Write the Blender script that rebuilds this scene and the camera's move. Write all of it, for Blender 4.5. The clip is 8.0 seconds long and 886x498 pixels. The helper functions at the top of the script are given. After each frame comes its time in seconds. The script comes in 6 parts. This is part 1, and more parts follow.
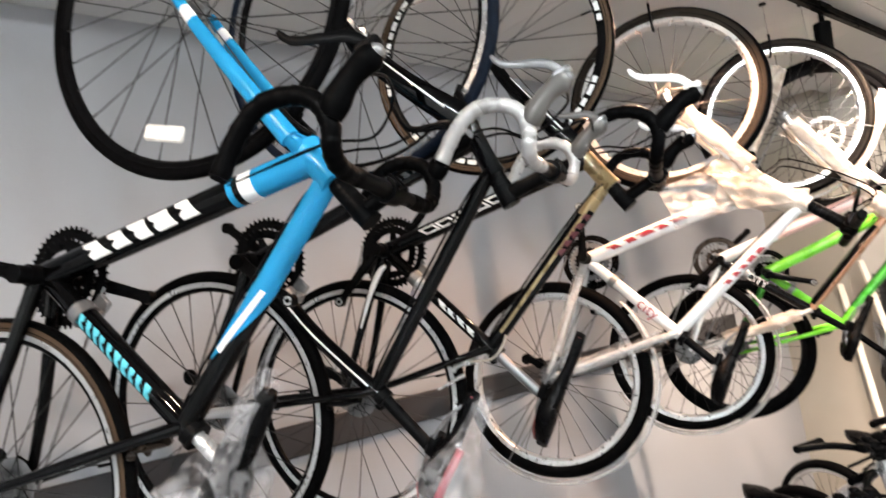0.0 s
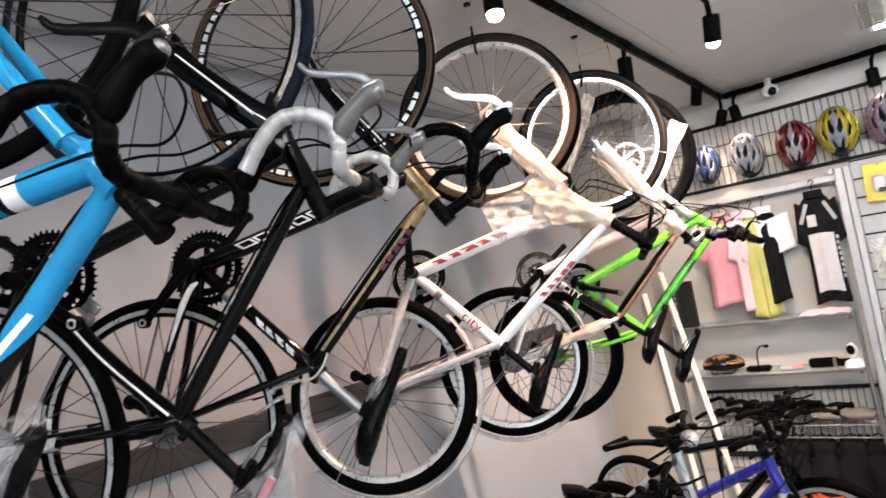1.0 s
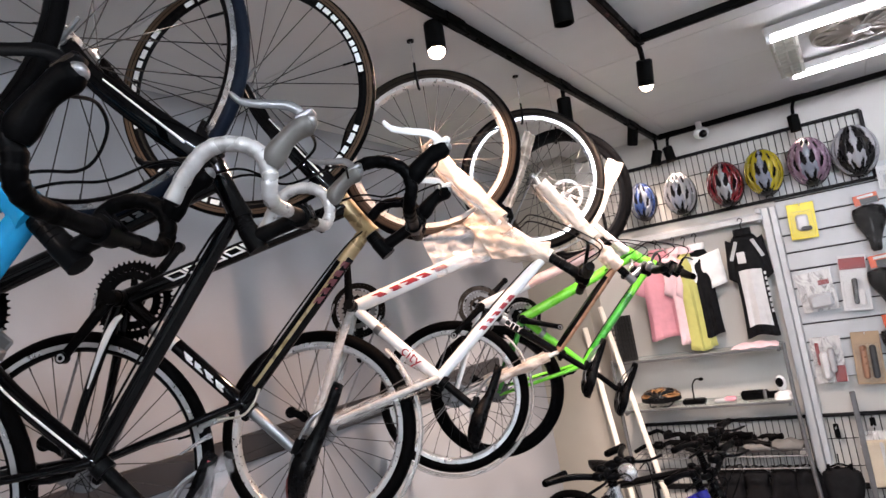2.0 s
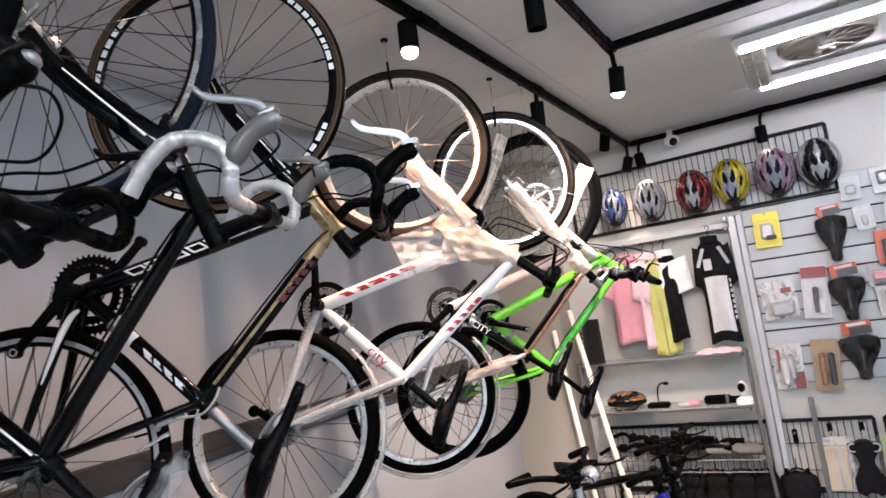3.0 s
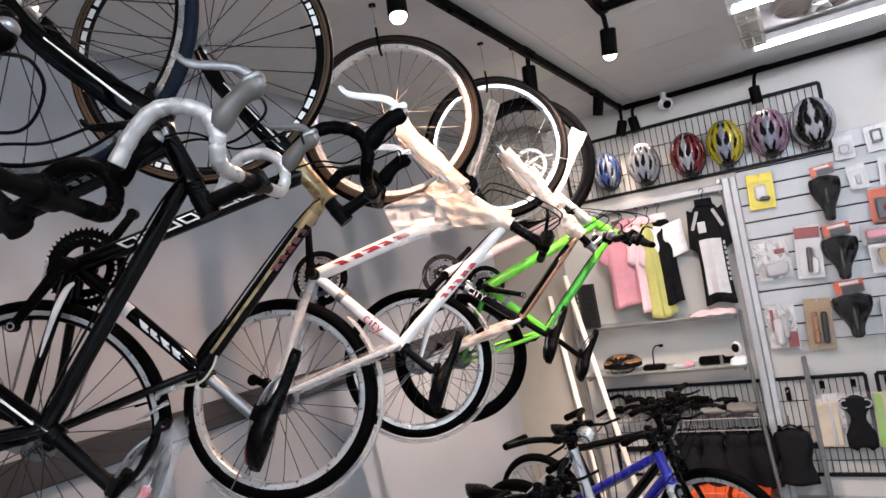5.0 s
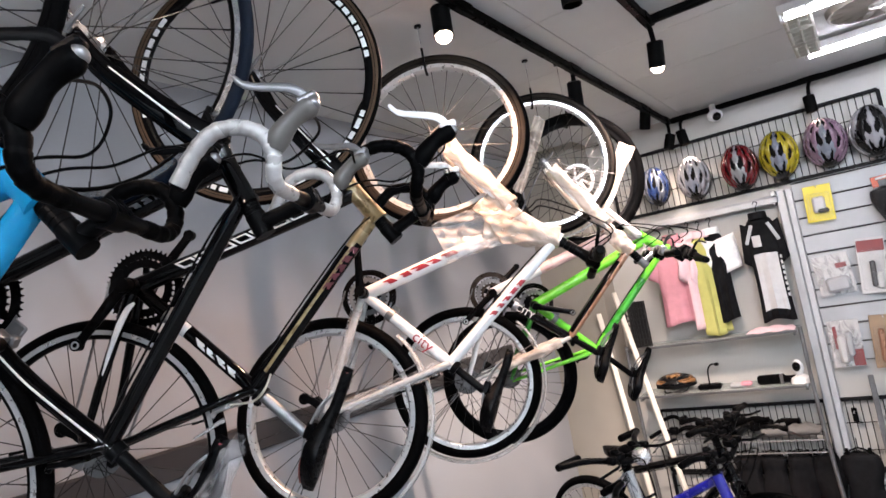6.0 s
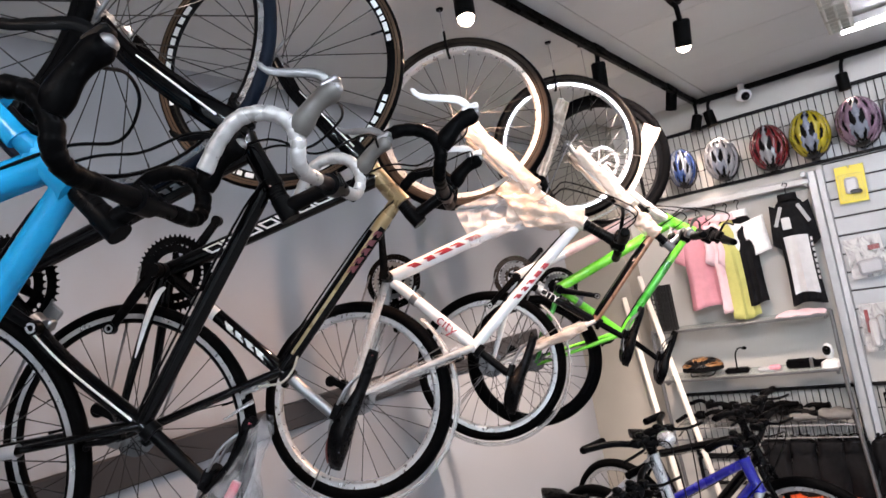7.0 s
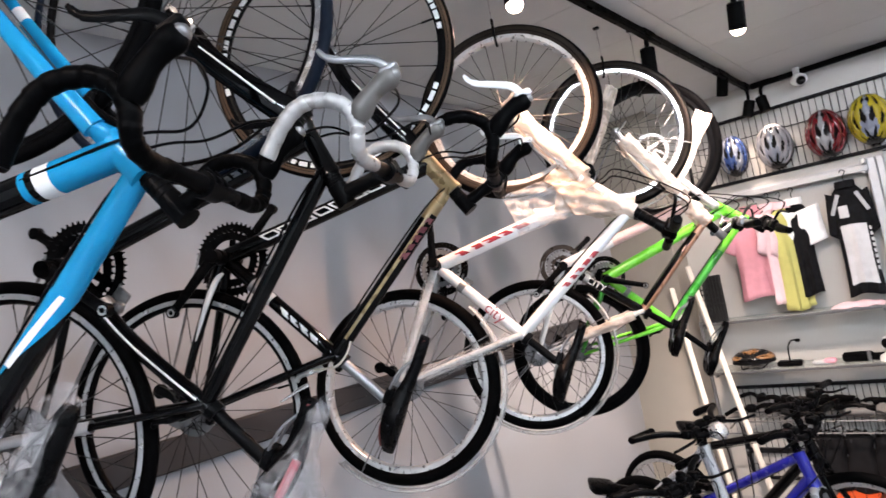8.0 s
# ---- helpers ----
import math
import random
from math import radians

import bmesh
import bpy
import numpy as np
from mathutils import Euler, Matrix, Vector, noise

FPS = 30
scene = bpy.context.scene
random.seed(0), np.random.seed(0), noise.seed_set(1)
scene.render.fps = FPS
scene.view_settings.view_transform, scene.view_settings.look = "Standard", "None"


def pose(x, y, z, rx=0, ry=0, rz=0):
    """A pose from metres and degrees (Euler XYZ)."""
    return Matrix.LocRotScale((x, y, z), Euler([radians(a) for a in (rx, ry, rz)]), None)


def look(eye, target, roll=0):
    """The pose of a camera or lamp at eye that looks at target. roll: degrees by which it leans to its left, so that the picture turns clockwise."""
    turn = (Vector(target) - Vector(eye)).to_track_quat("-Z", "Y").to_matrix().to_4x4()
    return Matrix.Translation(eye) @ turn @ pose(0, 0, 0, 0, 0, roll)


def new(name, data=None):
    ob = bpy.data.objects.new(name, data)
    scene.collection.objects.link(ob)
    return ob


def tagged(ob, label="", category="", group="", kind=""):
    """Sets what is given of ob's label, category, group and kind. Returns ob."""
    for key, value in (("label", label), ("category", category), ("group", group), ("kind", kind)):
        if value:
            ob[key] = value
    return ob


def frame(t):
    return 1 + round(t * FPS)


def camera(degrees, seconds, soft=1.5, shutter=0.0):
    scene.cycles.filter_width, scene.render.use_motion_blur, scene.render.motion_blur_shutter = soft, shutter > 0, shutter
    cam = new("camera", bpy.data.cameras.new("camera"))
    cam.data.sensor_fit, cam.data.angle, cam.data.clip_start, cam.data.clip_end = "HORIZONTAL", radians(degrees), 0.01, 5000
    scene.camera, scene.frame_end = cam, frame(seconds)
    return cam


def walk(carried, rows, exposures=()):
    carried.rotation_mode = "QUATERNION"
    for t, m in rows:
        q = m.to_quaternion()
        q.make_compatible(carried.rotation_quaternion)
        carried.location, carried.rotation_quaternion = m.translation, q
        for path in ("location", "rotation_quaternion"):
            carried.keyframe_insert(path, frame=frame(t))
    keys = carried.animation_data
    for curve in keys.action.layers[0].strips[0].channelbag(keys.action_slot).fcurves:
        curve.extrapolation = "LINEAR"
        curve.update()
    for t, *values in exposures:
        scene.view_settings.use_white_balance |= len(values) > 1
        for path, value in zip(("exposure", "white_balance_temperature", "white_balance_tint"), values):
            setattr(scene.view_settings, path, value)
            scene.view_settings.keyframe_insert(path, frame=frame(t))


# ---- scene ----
CAM_Z = 1.65
PATH = [
    (0.0, 1.9578, -3.6985, 0.0152, 94.925, 8.477, 51.732),
    (0.2, 1.959, -3.684, 0.014, 93.0, 8.9, 49.3),
    (0.5, 1.9617, -3.6576, 0.0122, 93.778, 9.929, 43.777),
    (0.8, 1.969, -3.646, 0.011, 93.5, 9.8, 39.35),
    (1.0, 1.974, -3.6401, 0.0102, 93.981, 9.671, 37.661),
    (1.5, 1.9812, -3.6269, 0.0068, 94.97, 9.815, 34.444),
    (1.7, 1.984, -3.624, 0.0065, 95.85, 9.7, 33.65),
    (3.0, 2.0038, -3.6108, 0.0057, 95.801, 8.489, 30.383),
    (3.5, 2.0102, -3.5946, 0.0, 94.631, 8.571, 28.004),
    (4.0, 2.0076, -3.591, 0.0007, 94.11, 8.75, 29.147),
    (5.3, 2.018, -3.619, -0.012, 92.85, 10.6, 31.35),
    (5.5, 2.0183, -3.6221, -0.0139, 93.083, 10.673, 33.481),
    (6.0, 1.9965, -3.6121, -0.01, 95.496, 10.195, 34.204),
    (6.5, 1.9993, -3.6154, -0.0082, 96.691, 10.222, 35.308),
    (7.0, 2.0009, -3.617, -0.0152, 94.565, 10.381, 36.409),
    (7.5, 1.9934, -3.6197, -0.0152, 93.506, 10.663, 37.218),
    (8.0, 1.9831, -3.641, -0.0219, 94.431, 10.102, 40.038),
]
cam = camera(69.22, 8.0, soft=1.5, shutter=0.4)
walk(cam, [(t, pose(x, y, z + CAM_Z, a, b, c)) for t, x, y, z, a, b, c in PATH], exposures=[(0.0, 0.70, 7200, 20), (1.5, 0.36, 6700, 24), (4.0, 0.26, 6500, 23), (6.5, 0.36, 6500, 23), (8.0, 0.40, 6500, 23)])

# ---- world and light ----
WALL_X, BACK_Y, CEIL, ROOM_X, ROOM_Y = -0.12, 1.15, 2.70, 4.8, -6.5
FLOOR = -0.12
world = bpy.data.worlds.new("world")
scene.world = world
world.use_nodes = True
world.node_tree.nodes["Background"].inputs[0].default_value = (0.05, 0.055, 0.06, 1)
world.node_tree.nodes["Background"].inputs[1].default_value = 0.3


# ---- materials ----
def mat(name, color, rough=0.5, metal=0.0, vary=0.12, scale=18.0, bump=0.0, bscale=120.0, coat=0.0, alpha=1.0, emit=0.0, trans=0.0, spec=0.5):
    m = bpy.data.materials.new(name)
    m.use_nodes = True
    nt = m.node_tree
    b = nt.nodes["Principled BSDF"]
    c = (*color, 1)
    b.inputs["Base Color"].default_value = c
    b.inputs["Roughness"].default_value = rough
    b.inputs["Metallic"].default_value = metal
    b.inputs["Coat Weight"].default_value = coat
    b.inputs["Coat Roughness"].default_value = 0.06
    b.inputs["Alpha"].default_value = alpha
    b.inputs["Transmission Weight"].default_value = trans
    b.inputs["Specular IOR Level"].default_value = spec
    tc = nt.nodes.new("ShaderNodeTexCoord")
    if vary > 0:
        n1 = nt.nodes.new("ShaderNodeTexNoise")
        n1.inputs["Scale"].default_value = scale
        n1.inputs["Detail"].default_value = 6
        n2 = nt.nodes.new("ShaderNodeTexNoise")
        n2.inputs["Scale"].default_value = scale * 0.13
        n2.inputs["Detail"].default_value = 3
        add = nt.nodes.new("ShaderNodeMath")
        add.operation = "ADD"
        ramp = nt.nodes.new("ShaderNodeMapRange")
        ramp.inputs[1].default_value, ramp.inputs[2].default_value = 0.65, 1.35
        ramp.inputs[3].default_value, ramp.inputs[4].default_value = 1 - vary, 1 + vary * 0.6
        mul = nt.nodes.new("ShaderNodeMix")
        mul.data_type, mul.blend_type = "RGBA", "MULTIPLY"
        mul.inputs[0].default_value = 1
        mul.inputs[6].default_value = c
        nt.links.new(tc.outputs["Object"], n1.inputs["Vector"])
        nt.links.new(tc.outputs["Object"], n2.inputs["Vector"])
        nt.links.new(n1.outputs[0], add.inputs[0])
        nt.links.new(n2.outputs[0], add.inputs[1])
        nt.links.new(add.outputs[0], ramp.inputs[0])
        nt.links.new(ramp.outputs[0], mul.inputs[7])
        nt.links.new(mul.outputs[2], b.inputs["Base Color"])
        rr = nt.nodes.new("ShaderNodeMapRange")
        rr.inputs[1].default_value, rr.inputs[2].default_value = 0.3, 0.7
        rr.inputs[3].default_value, rr.inputs[4].default_value = max(0.02, rough * 0.8), min(1, rough * 1.25)
        nt.links.new(n1.outputs[0], rr.inputs[0])
        nt.links.new(rr.outputs[0], b.inputs["Roughness"])
    if bump > 0:
        n3 = nt.nodes.new("ShaderNodeTexNoise")
        n3.inputs["Scale"].default_value = bscale
        n3.inputs["Detail"].default_value = 4
        bp = nt.nodes.new("ShaderNodeBump")
        bp.inputs["Strength"].default_value = bump
        bp.inputs["Distance"].default_value = 0.004
        nt.links.new(tc.outputs["Object"], n3.inputs["Vector"])
        nt.links.new(n3.outputs[0], bp.inputs["Height"])
        nt.links.new(bp.outputs[0], b.inputs["Normal"])
    if emit > 0:
        b.inputs["Emission Color"].default_value = c
        b.inputs["Emission Strength"].default_value = emit
    return m


M_WALL = mat("grey_wall_paint", (0.318, 0.328, 0.350), 0.55, vary=0.06, scale=6, bump=0.12, bscale=60)
M_BACK = mat("pale_wall_paint", (0.46, 0.445, 0.42), 0.6, vary=0.06, scale=5, bump=0.1, bscale=60)
M_WHITE = mat("white_wall_paint", (0.74, 0.75, 0.76), 0.6, vary=0.05, scale=4, bump=0.08)
M_CEIL = mat("ceiling_board", (0.54, 0.54, 0.535), 0.8, vary=0.07, scale=9, bump=0.2, bscale=180)
M_FLOOR = mat("floor_tile", (0.26, 0.27, 0.285), 0.35, vary=0.15, scale=7)
M_CREAM = mat("cream_pillar_paint", (0.66, 0.62, 0.55), 0.55, vary=0.07, scale=5)
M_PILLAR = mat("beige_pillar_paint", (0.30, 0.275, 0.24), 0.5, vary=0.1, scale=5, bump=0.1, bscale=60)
M_BAND = mat("dark_grey_rail", (0.035, 0.035, 0.038), 0.6, spec=0.2, vary=0.1)
M_BLACK = mat("black_metal", (0.0025, 0.0025, 0.0028), 0.3, spec=0.03, vary=0.2)
M_GLOSSBLACK = mat("gloss_black_paint", (0.0012, 0.0012, 0.0014), 0.05, vary=0.1, spec=0.18)
M_RUBBER = mat("tyre_rubber", (0.0018, 0.0018, 0.002), 0.55, spec=0.012, vary=0.3, scale=60, bump=0.4, bscale=300)
M_BROWN = mat("tan_tyre_wall", (0.06, 0.036, 0.022), 0.65, spec=0.15, vary=0.25, scale=40, bump=0.2)
M_DBROWN = mat("dark_brown_tyre_wall", (0.014, 0.010, 0.0075), 0.6, spec=0.1, vary=0.3, scale=40, bump=0.2)
M_BLUETYRE = mat("navy_tyre_rubber", (0.004, 0.007, 0.014), 0.5, spec=0.05, vary=0.25, scale=50, bump=0.3, bscale=300)
M_GRIP = mat("black_rubber_grip", (0.0015, 0.0015, 0.0017), 0.4, spec=0.018, vary=0.25, scale=80, bump=0.12, bscale=260)
M_SILVER = mat("silver_bar_tape", (0.44, 0.43, 0.425), 0.3, metal=0.3, vary=0.2, scale=30, bump=0.3, bscale=150)
M_HOODGREY = mat("grey_rubber_hood", (0.085, 0.078, 0.073), 0.4, vary=0.25, scale=40)
M_ALLOY = mat("brushed_alloy", (0.62, 0.62, 0.62), 0.3, metal=0.75, vary=0.05, scale=60)
M_CHROME = mat("chrome", (0.82, 0.82, 0.83), 0.14, metal=0.85, vary=0.05)
M_STEEL = mat("dull_steel", (0.20, 0.20, 0.205), 0.35, metal=0.7, vary=0.25, scale=50)
M_SPOKE = mat("spoke_steel", (0.16, 0.16, 0.165), 0.35, metal=0.5, vary=0.1)
M_BSPOKE = mat("black_spoke", (0.012, 0.012, 0.012), 0.35, spec=0.3, metal=0.3, vary=0.1)
M_BLUE = mat("sky_blue_paint", (0.0, 0.22, 0.44), 0.22, vary=0.06, spec=0.22)
M_CYAN = mat("cyan_decal", (0.05, 0.42, 0.52), 0.35, vary=0.1)
M_WHITEP = mat("white_gloss_paint", (0.70, 0.69, 0.68), 0.25, vary=0.1, coat=0.6)
M_WHITED = mat("white_decal", (0.72, 0.72, 0.72), 0.4, vary=0.08)
M_GOLD = mat("champagne_gold_paint", (0.27, 0.19, 0.09), 0.3, metal=0.4, vary=0.12, coat=0.6)
M_RED = mat("red_decal", (0.24, 0.010, 0.02), 0.4, vary=0.12)
M_CRIMSON = mat("dark_crimson_decal", (0.085, 0.006, 0.014), 0.4, vary=0.12)
M_DULLRIM = mat("dull_silver_rim", (0.26, 0.26, 0.27), 0.26, metal=0.8, vary=0.2, scale=40)
M_PINKP = mat("pale_pink_paint", (0.62, 0.40, 0.36), 0.3, vary=0.1, coat=0.5)
M_COPPER = mat("copper_paint", (0.34, 0.17, 0.10), 0.3, metal=0.3, vary=0.15, coat=0.5)
M_GREEN = mat("lime_green_paint", (0.13, 0.62, 0.03), 0.28, vary=0.06, coat=0.7)
M_DGREEN = mat("deep_green_paint", (0.03, 0.32, 0.03), 0.28, vary=0.08, coat=0.7)
M_GREYP = mat("silver_grey_paint", (0.42, 0.42, 0.43), 0.3, metal=0.5, vary=0.1, coat=0.4)
M_SADDLE = mat("black_saddle_leather", (0.002, 0.002, 0.0023), 0.28, spec=0.06, vary=0.25, scale=50, bump=0.3, bscale=220)
M_REDTRIM = mat("red_saddle_base", (0.38, 0.04, 0.06), 0.35, vary=0.15)
M_REDBROWN = mat("dark_red_saddle_base", (0.16, 0.03, 0.025), 0.4, vary=0.2)
M_FENDER = mat("translucent_mudguard", (0.70, 0.70, 0.70), 0.2, vary=0.08, alpha=0.35)
M_REFLECT = mat("clear_reflector", (0.75, 0.73, 0.70), 0.15, vary=0.25, scale=120, coat=0.5)
M_BRONZE = mat("worn_bronze_metal", (0.035, 0.024, 0.017), 0.3, metal=0.6, vary=0.3, scale=40)
M_CABLE = mat("pale_beige_cable", (0.45, 0.40, 0.33), 0.4, vary=0.1)
M_SHELL = mat("lamp_black", (0.003, 0.003, 0.003), 0.45, spec=0.015, vary=0.1)


def plastic_film(name, color, lo, hi, scale=28.0, rough=0.12):
    """Creased packing film: clear where smooth, milky along the creases."""
    m = bpy.data.materials.new(name)
    m.use_nodes = True
    nt = m.node_tree
    b = nt.nodes["Principled BSDF"]
    b.inputs["Base Color"].default_value = (*color, 1)
    b.inputs["Roughness"].default_value = rough
    tc = nt.nodes.new("ShaderNodeTexCoord")
    stretch = nt.nodes.new("ShaderNodeMapping")
    stretch.inputs["Scale"].default_value = (1.0, 1.6, 0.6)
    nt.links.new(tc.outputs["Object"], stretch.inputs["Vector"])
    n = nt.nodes.new("ShaderNodeTexNoise")
    n.inputs["Scale"].default_value, n.inputs["Detail"].default_value, n.inputs["Distortion"].default_value = scale, 2.5, 1.6
    nt.links.new(stretch.outputs[0], n.inputs["Vector"])
    ridge = nt.nodes.new("ShaderNodeMath")
    ridge.operation = "SUBTRACT"
    ridge.inputs[1].default_value = 0.5
    nt.links.new(n.outputs[0], ridge.inputs[0])
    add = nt.nodes.new("ShaderNodeMath")
    add.operation = "ABSOLUTE"
    nt.links.new(ridge.outputs[0], add.inputs[0])
    al = nt.nodes.new("ShaderNodeMapRange")
    al.inputs[1].default_value, al.inputs[2].default_value = 0.0, 0.16
    al.inputs[3].default_value, al.inputs[4].default_value = hi, lo
    al.interpolation_type = "SMOOTHSTEP"
    nt.links.new(add.outputs[0], al.inputs[0])
    nt.links.new(al.outputs[0], b.inputs["Alpha"])
    bp = nt.nodes.new("ShaderNodeBump")
    bp.inputs["Strength"].default_value, bp.inputs["Distance"].default_value = 0.6, 0.012
    nt.links.new(add.outputs[0], bp.inputs["Height"])
    nt.links.new(bp.outputs[0], b.inputs["Normal"])
    return m


M_WRAP = plastic_film("clear_plastic_wrap", (0.70, 0.69, 0.69), 0.04, 0.28, 14)
M_BAG = plastic_film("crumpled_clear_bag", (0.66, 0.64, 0.66), 0.03, 0.26, 13)
M_CLEARBAG = plastic_film("thin_clear_bag", (0.70, 0.70, 0.70), 0.0, 0.05, 22)
M_FOAM = plastic_film("foam_wrap", (0.56, 0.47, 0.40), 0.42, 0.78, 10, 0.3)


def lamp_glow(name, color, strength):
    m = bpy.data.materials.new(name)
    m.use_nodes = True
    nt = m.node_tree
    nt.nodes.clear()
    e = nt.nodes.new("ShaderNodeEmission")
    e.inputs[0].default_value, e.inputs[1].default_value = (*color, 1), strength
    o = nt.nodes.new("ShaderNodeOutputMaterial")
    nt.links.new(e.outputs[0], o.inputs[0])
    return m


M_BULB = lamp_glow("spot_bulb", (1.0, 0.80, 0.58), 26)


# ---- mesh helpers ----
class Geo:
    """Collects vertices and faces of one part."""

    def __init__(self):
        self.v, self.f = [], []

    def add(self, vs, fs):
        n = len(self.v)
        self.v += [tuple(p) for p in vs]
        self.f += [tuple(i + n for i in q) for q in fs]
        return self

    def sweep(self, pts, radii, seg=10, closed=False, squash=None, cap=True):
        """A tube along pts. squash: (factor, axis) flattens its section along the axis."""
        pts = [Vector(p) for p in pts]
        k = len(pts)
        radii = [radii] * k if isinstance(radii, (int, float)) else radii
        tang = []
        for i in range(k):
            a = pts[i - 1] if (i > 0 or closed) else pts[i]
            b = pts[(i + 1) % k] if (i < k - 1 or closed) else pts[i]
            tang.append((b - a).normalized())
        nrm = tang[0].orthogonal().normalized()
        vs = []
        for i in range(k):
            nrm = (nrm - tang[i] * nrm.dot(tang[i])).normalized()
            bn = tang[i].cross(nrm)
            for s in range(seg):
                a = 2 * math.pi * s / seg
                o = (nrm * math.cos(a) + bn * math.sin(a)) * radii[i]
                if squash:
                    ax = Vector(squash[1])
                    o -= ax * o.dot(ax) * (1 - squash[0])
                vs.append(pts[i] + o)
        fs = []
        for i in range(k if closed else k - 1):
            for s in range(seg):
                a, b = i * seg + s, i * seg + (s + 1) % seg
                c, d = ((i + 1) % k) * seg + (s + 1) % seg, ((i + 1) % k) * seg + s
                fs.append((a, b, c, d))
        if cap and not closed:
            fs.append(tuple(range(seg))[::-1])
            fs.append(tuple((k - 1) * seg + s for s in range(seg)))
        return self.add(vs, fs)

    def ring(self, c, R, profile, seg=64, axis="Y", start=0.0, end=2 * math.pi, prof_closed=True):
        """Turns a profile of (out, along) round an axis through c."""
        full = abs(end - start - 2 * math.pi) < 1e-6
        n = seg if full else seg + 1
        vs, fs, m = [], [], len(profile)
        for i in range(n):
            a = start + (end - start) * i / seg
            for o, w in profile:
                r = R + o
                if axis == "Y":
                    p = (c[0] + r * math.cos(a), c[1] + w, c[2] + r * math.sin(a))
                elif axis == "Z":
                    p = (c[0] + r * math.cos(a), c[1] + r * math.sin(a), c[2] + w)
                else:
                    p = (c[0] + w, c[1] + r * math.cos(a), c[2] + r * math.sin(a))
                vs.append(p)
        for i in range(seg):
            j = (i + 1) % n
            for s in range(m if prof_closed else m - 1):
                fs.append((i * m + s, j * m + s, j * m + (s + 1) % m, i * m + (s + 1) % m))
        return self.add(vs, fs)

    def box(self, c, size, m=None, bevel=0.0):
        hx, hy, hz = (s / 2 for s in size)
        if bevel <= 0:
            vs = [Vector((x, y, z)) for x in (-hx, hx) for y in (-hy, hy) for z in (-hz, hz)]
            fs = [(0, 1, 3, 2), (4, 6, 7, 5), (0, 4, 5, 1), (2, 3, 7, 6), (0, 2, 6, 4), (1, 5, 7, 3)]
        else:
            b = min(bevel, hx * 0.9, hy * 0.9, hz * 0.9)
            bm = bmesh.new()
            for x in (-1, 1):
                for y in (-1, 1):
                    for z in (-1, 1):
                        bm.verts.new((x * hx, y * (hy - b), z * (hz - b)))
                        bm.verts.new((x * (hx - b), y * hy, z * (hz - b)))
                        bm.verts.new((x * (hx - b), y * (hy - b), z * hz))
            bmesh.ops.convex_hull(bm, input=bm.verts)
            bmesh.ops.dissolve_limit(bm, angle_limit=0.02, verts=bm.verts, edges=bm.edges)
            bm.verts.index_update()
            vs = [v.co.copy() for v in bm.verts]
            fs = [[v.index for v in q.verts] for q in bm.faces]
            bm.free()
        mm = Matrix.Translation(c) @ (m or Matrix())
        return self.add([mm @ v for v in vs], fs)

    def ball(self, c, size, seg=12, rings=8, m=None, squeeze=None):
        vs, fs = [], []
        mm = Matrix.Translation(c) @ (m or Matrix())
        for i in range(rings + 1):
            th = math.pi * i / rings
            for s in range(seg):
                a = 2 * math.pi * s / seg
                p = Vector((size[0] * math.sin(th) * math.cos(a), size[1] * math.sin(th) * math.sin(a), size[2] * math.cos(th)))
                if squeeze:
                    p = squeeze(p)
                vs.append(mm @ p)
        for i in range(rings):
            for s in range(seg):
                fs.append((i * seg + s, (i + 1) * seg + s, (i + 1) * seg + (s + 1) % seg, i * seg + (s + 1) % seg))
        return self.add(vs, fs)

    def cyl(self, p0, p1, r0, r1=None, seg=14):
        return self.sweep([p0, p1], [r0, r1 if r1 is not None else r0], seg)

    def sheet(self, fn, nu, nv):
        vs = [fn(i / nu, j / nv) for i in range(nu + 1) for j in range(nv + 1)]
        fs = [(i * (nv + 1) + j, (i + 1) * (nv + 1) + j, (i + 1) * (nv + 1) + j + 1, i * (nv + 1) + j + 1) for i in range(nu) for j in range(nv)]
        return self.add(vs, fs)

    def mesh(self, name):
        me = bpy.data.meshes.new(name)
        me.from_pydata(self.v, [], self.f)
        bm = bmesh.new()
        bm.from_mesh(me)
        bmesh.ops.remove_doubles(bm, verts=bm.verts, dist=1e-6)
        bmesh.ops.recalc_face_normals(bm, faces=bm.faces)
        bm.to_mesh(me)
        bm.free()
        me.polygons.foreach_set("use_smooth", [True] * len(me.polygons))
        me.set_sharp_from_angle(angle=radians(38))
        return me


def part(name, geo, material, parent=None, label=""):
    me = geo.mesh(name)
    me.materials.append(material)
    ob = new(name, me)
    ob.parent = parent
    if label:
        tagged(ob, label)
    return ob


def thing(name, label, category, group="", kind="", at=None):
    e = new(name)
    e.empty_display_size = 0.05
    if at is not None:
        e.matrix_basis = at
    return tagged(e, label, category, group, kind)


def spline(pts, n=6):
    """A smooth line through pts."""
    p = [Vector(q) for q in pts]
    p = [p[0] * 2 - p[1]] + p + [p[-1] * 2 - p[-2]]
    out = []
    for i in range(1, len(p) - 2):
        for k in range(n):
            t = k / n
            a, b, c, d = p[i - 1], p[i], p[i + 1], p[i + 2]
            out.append(0.5 * ((2 * b) + (c - a) * t + (2 * a - 5 * b + 4 * c - d) * t * t + (3 * b - a - 3 * c + d) * t**3))
    return out + [p[-2]]


def thick(ob, d):
    md = ob.modifiers.new("thickness", "SOLIDIFY")
    md.thickness, md.offset = d, 0
    return ob


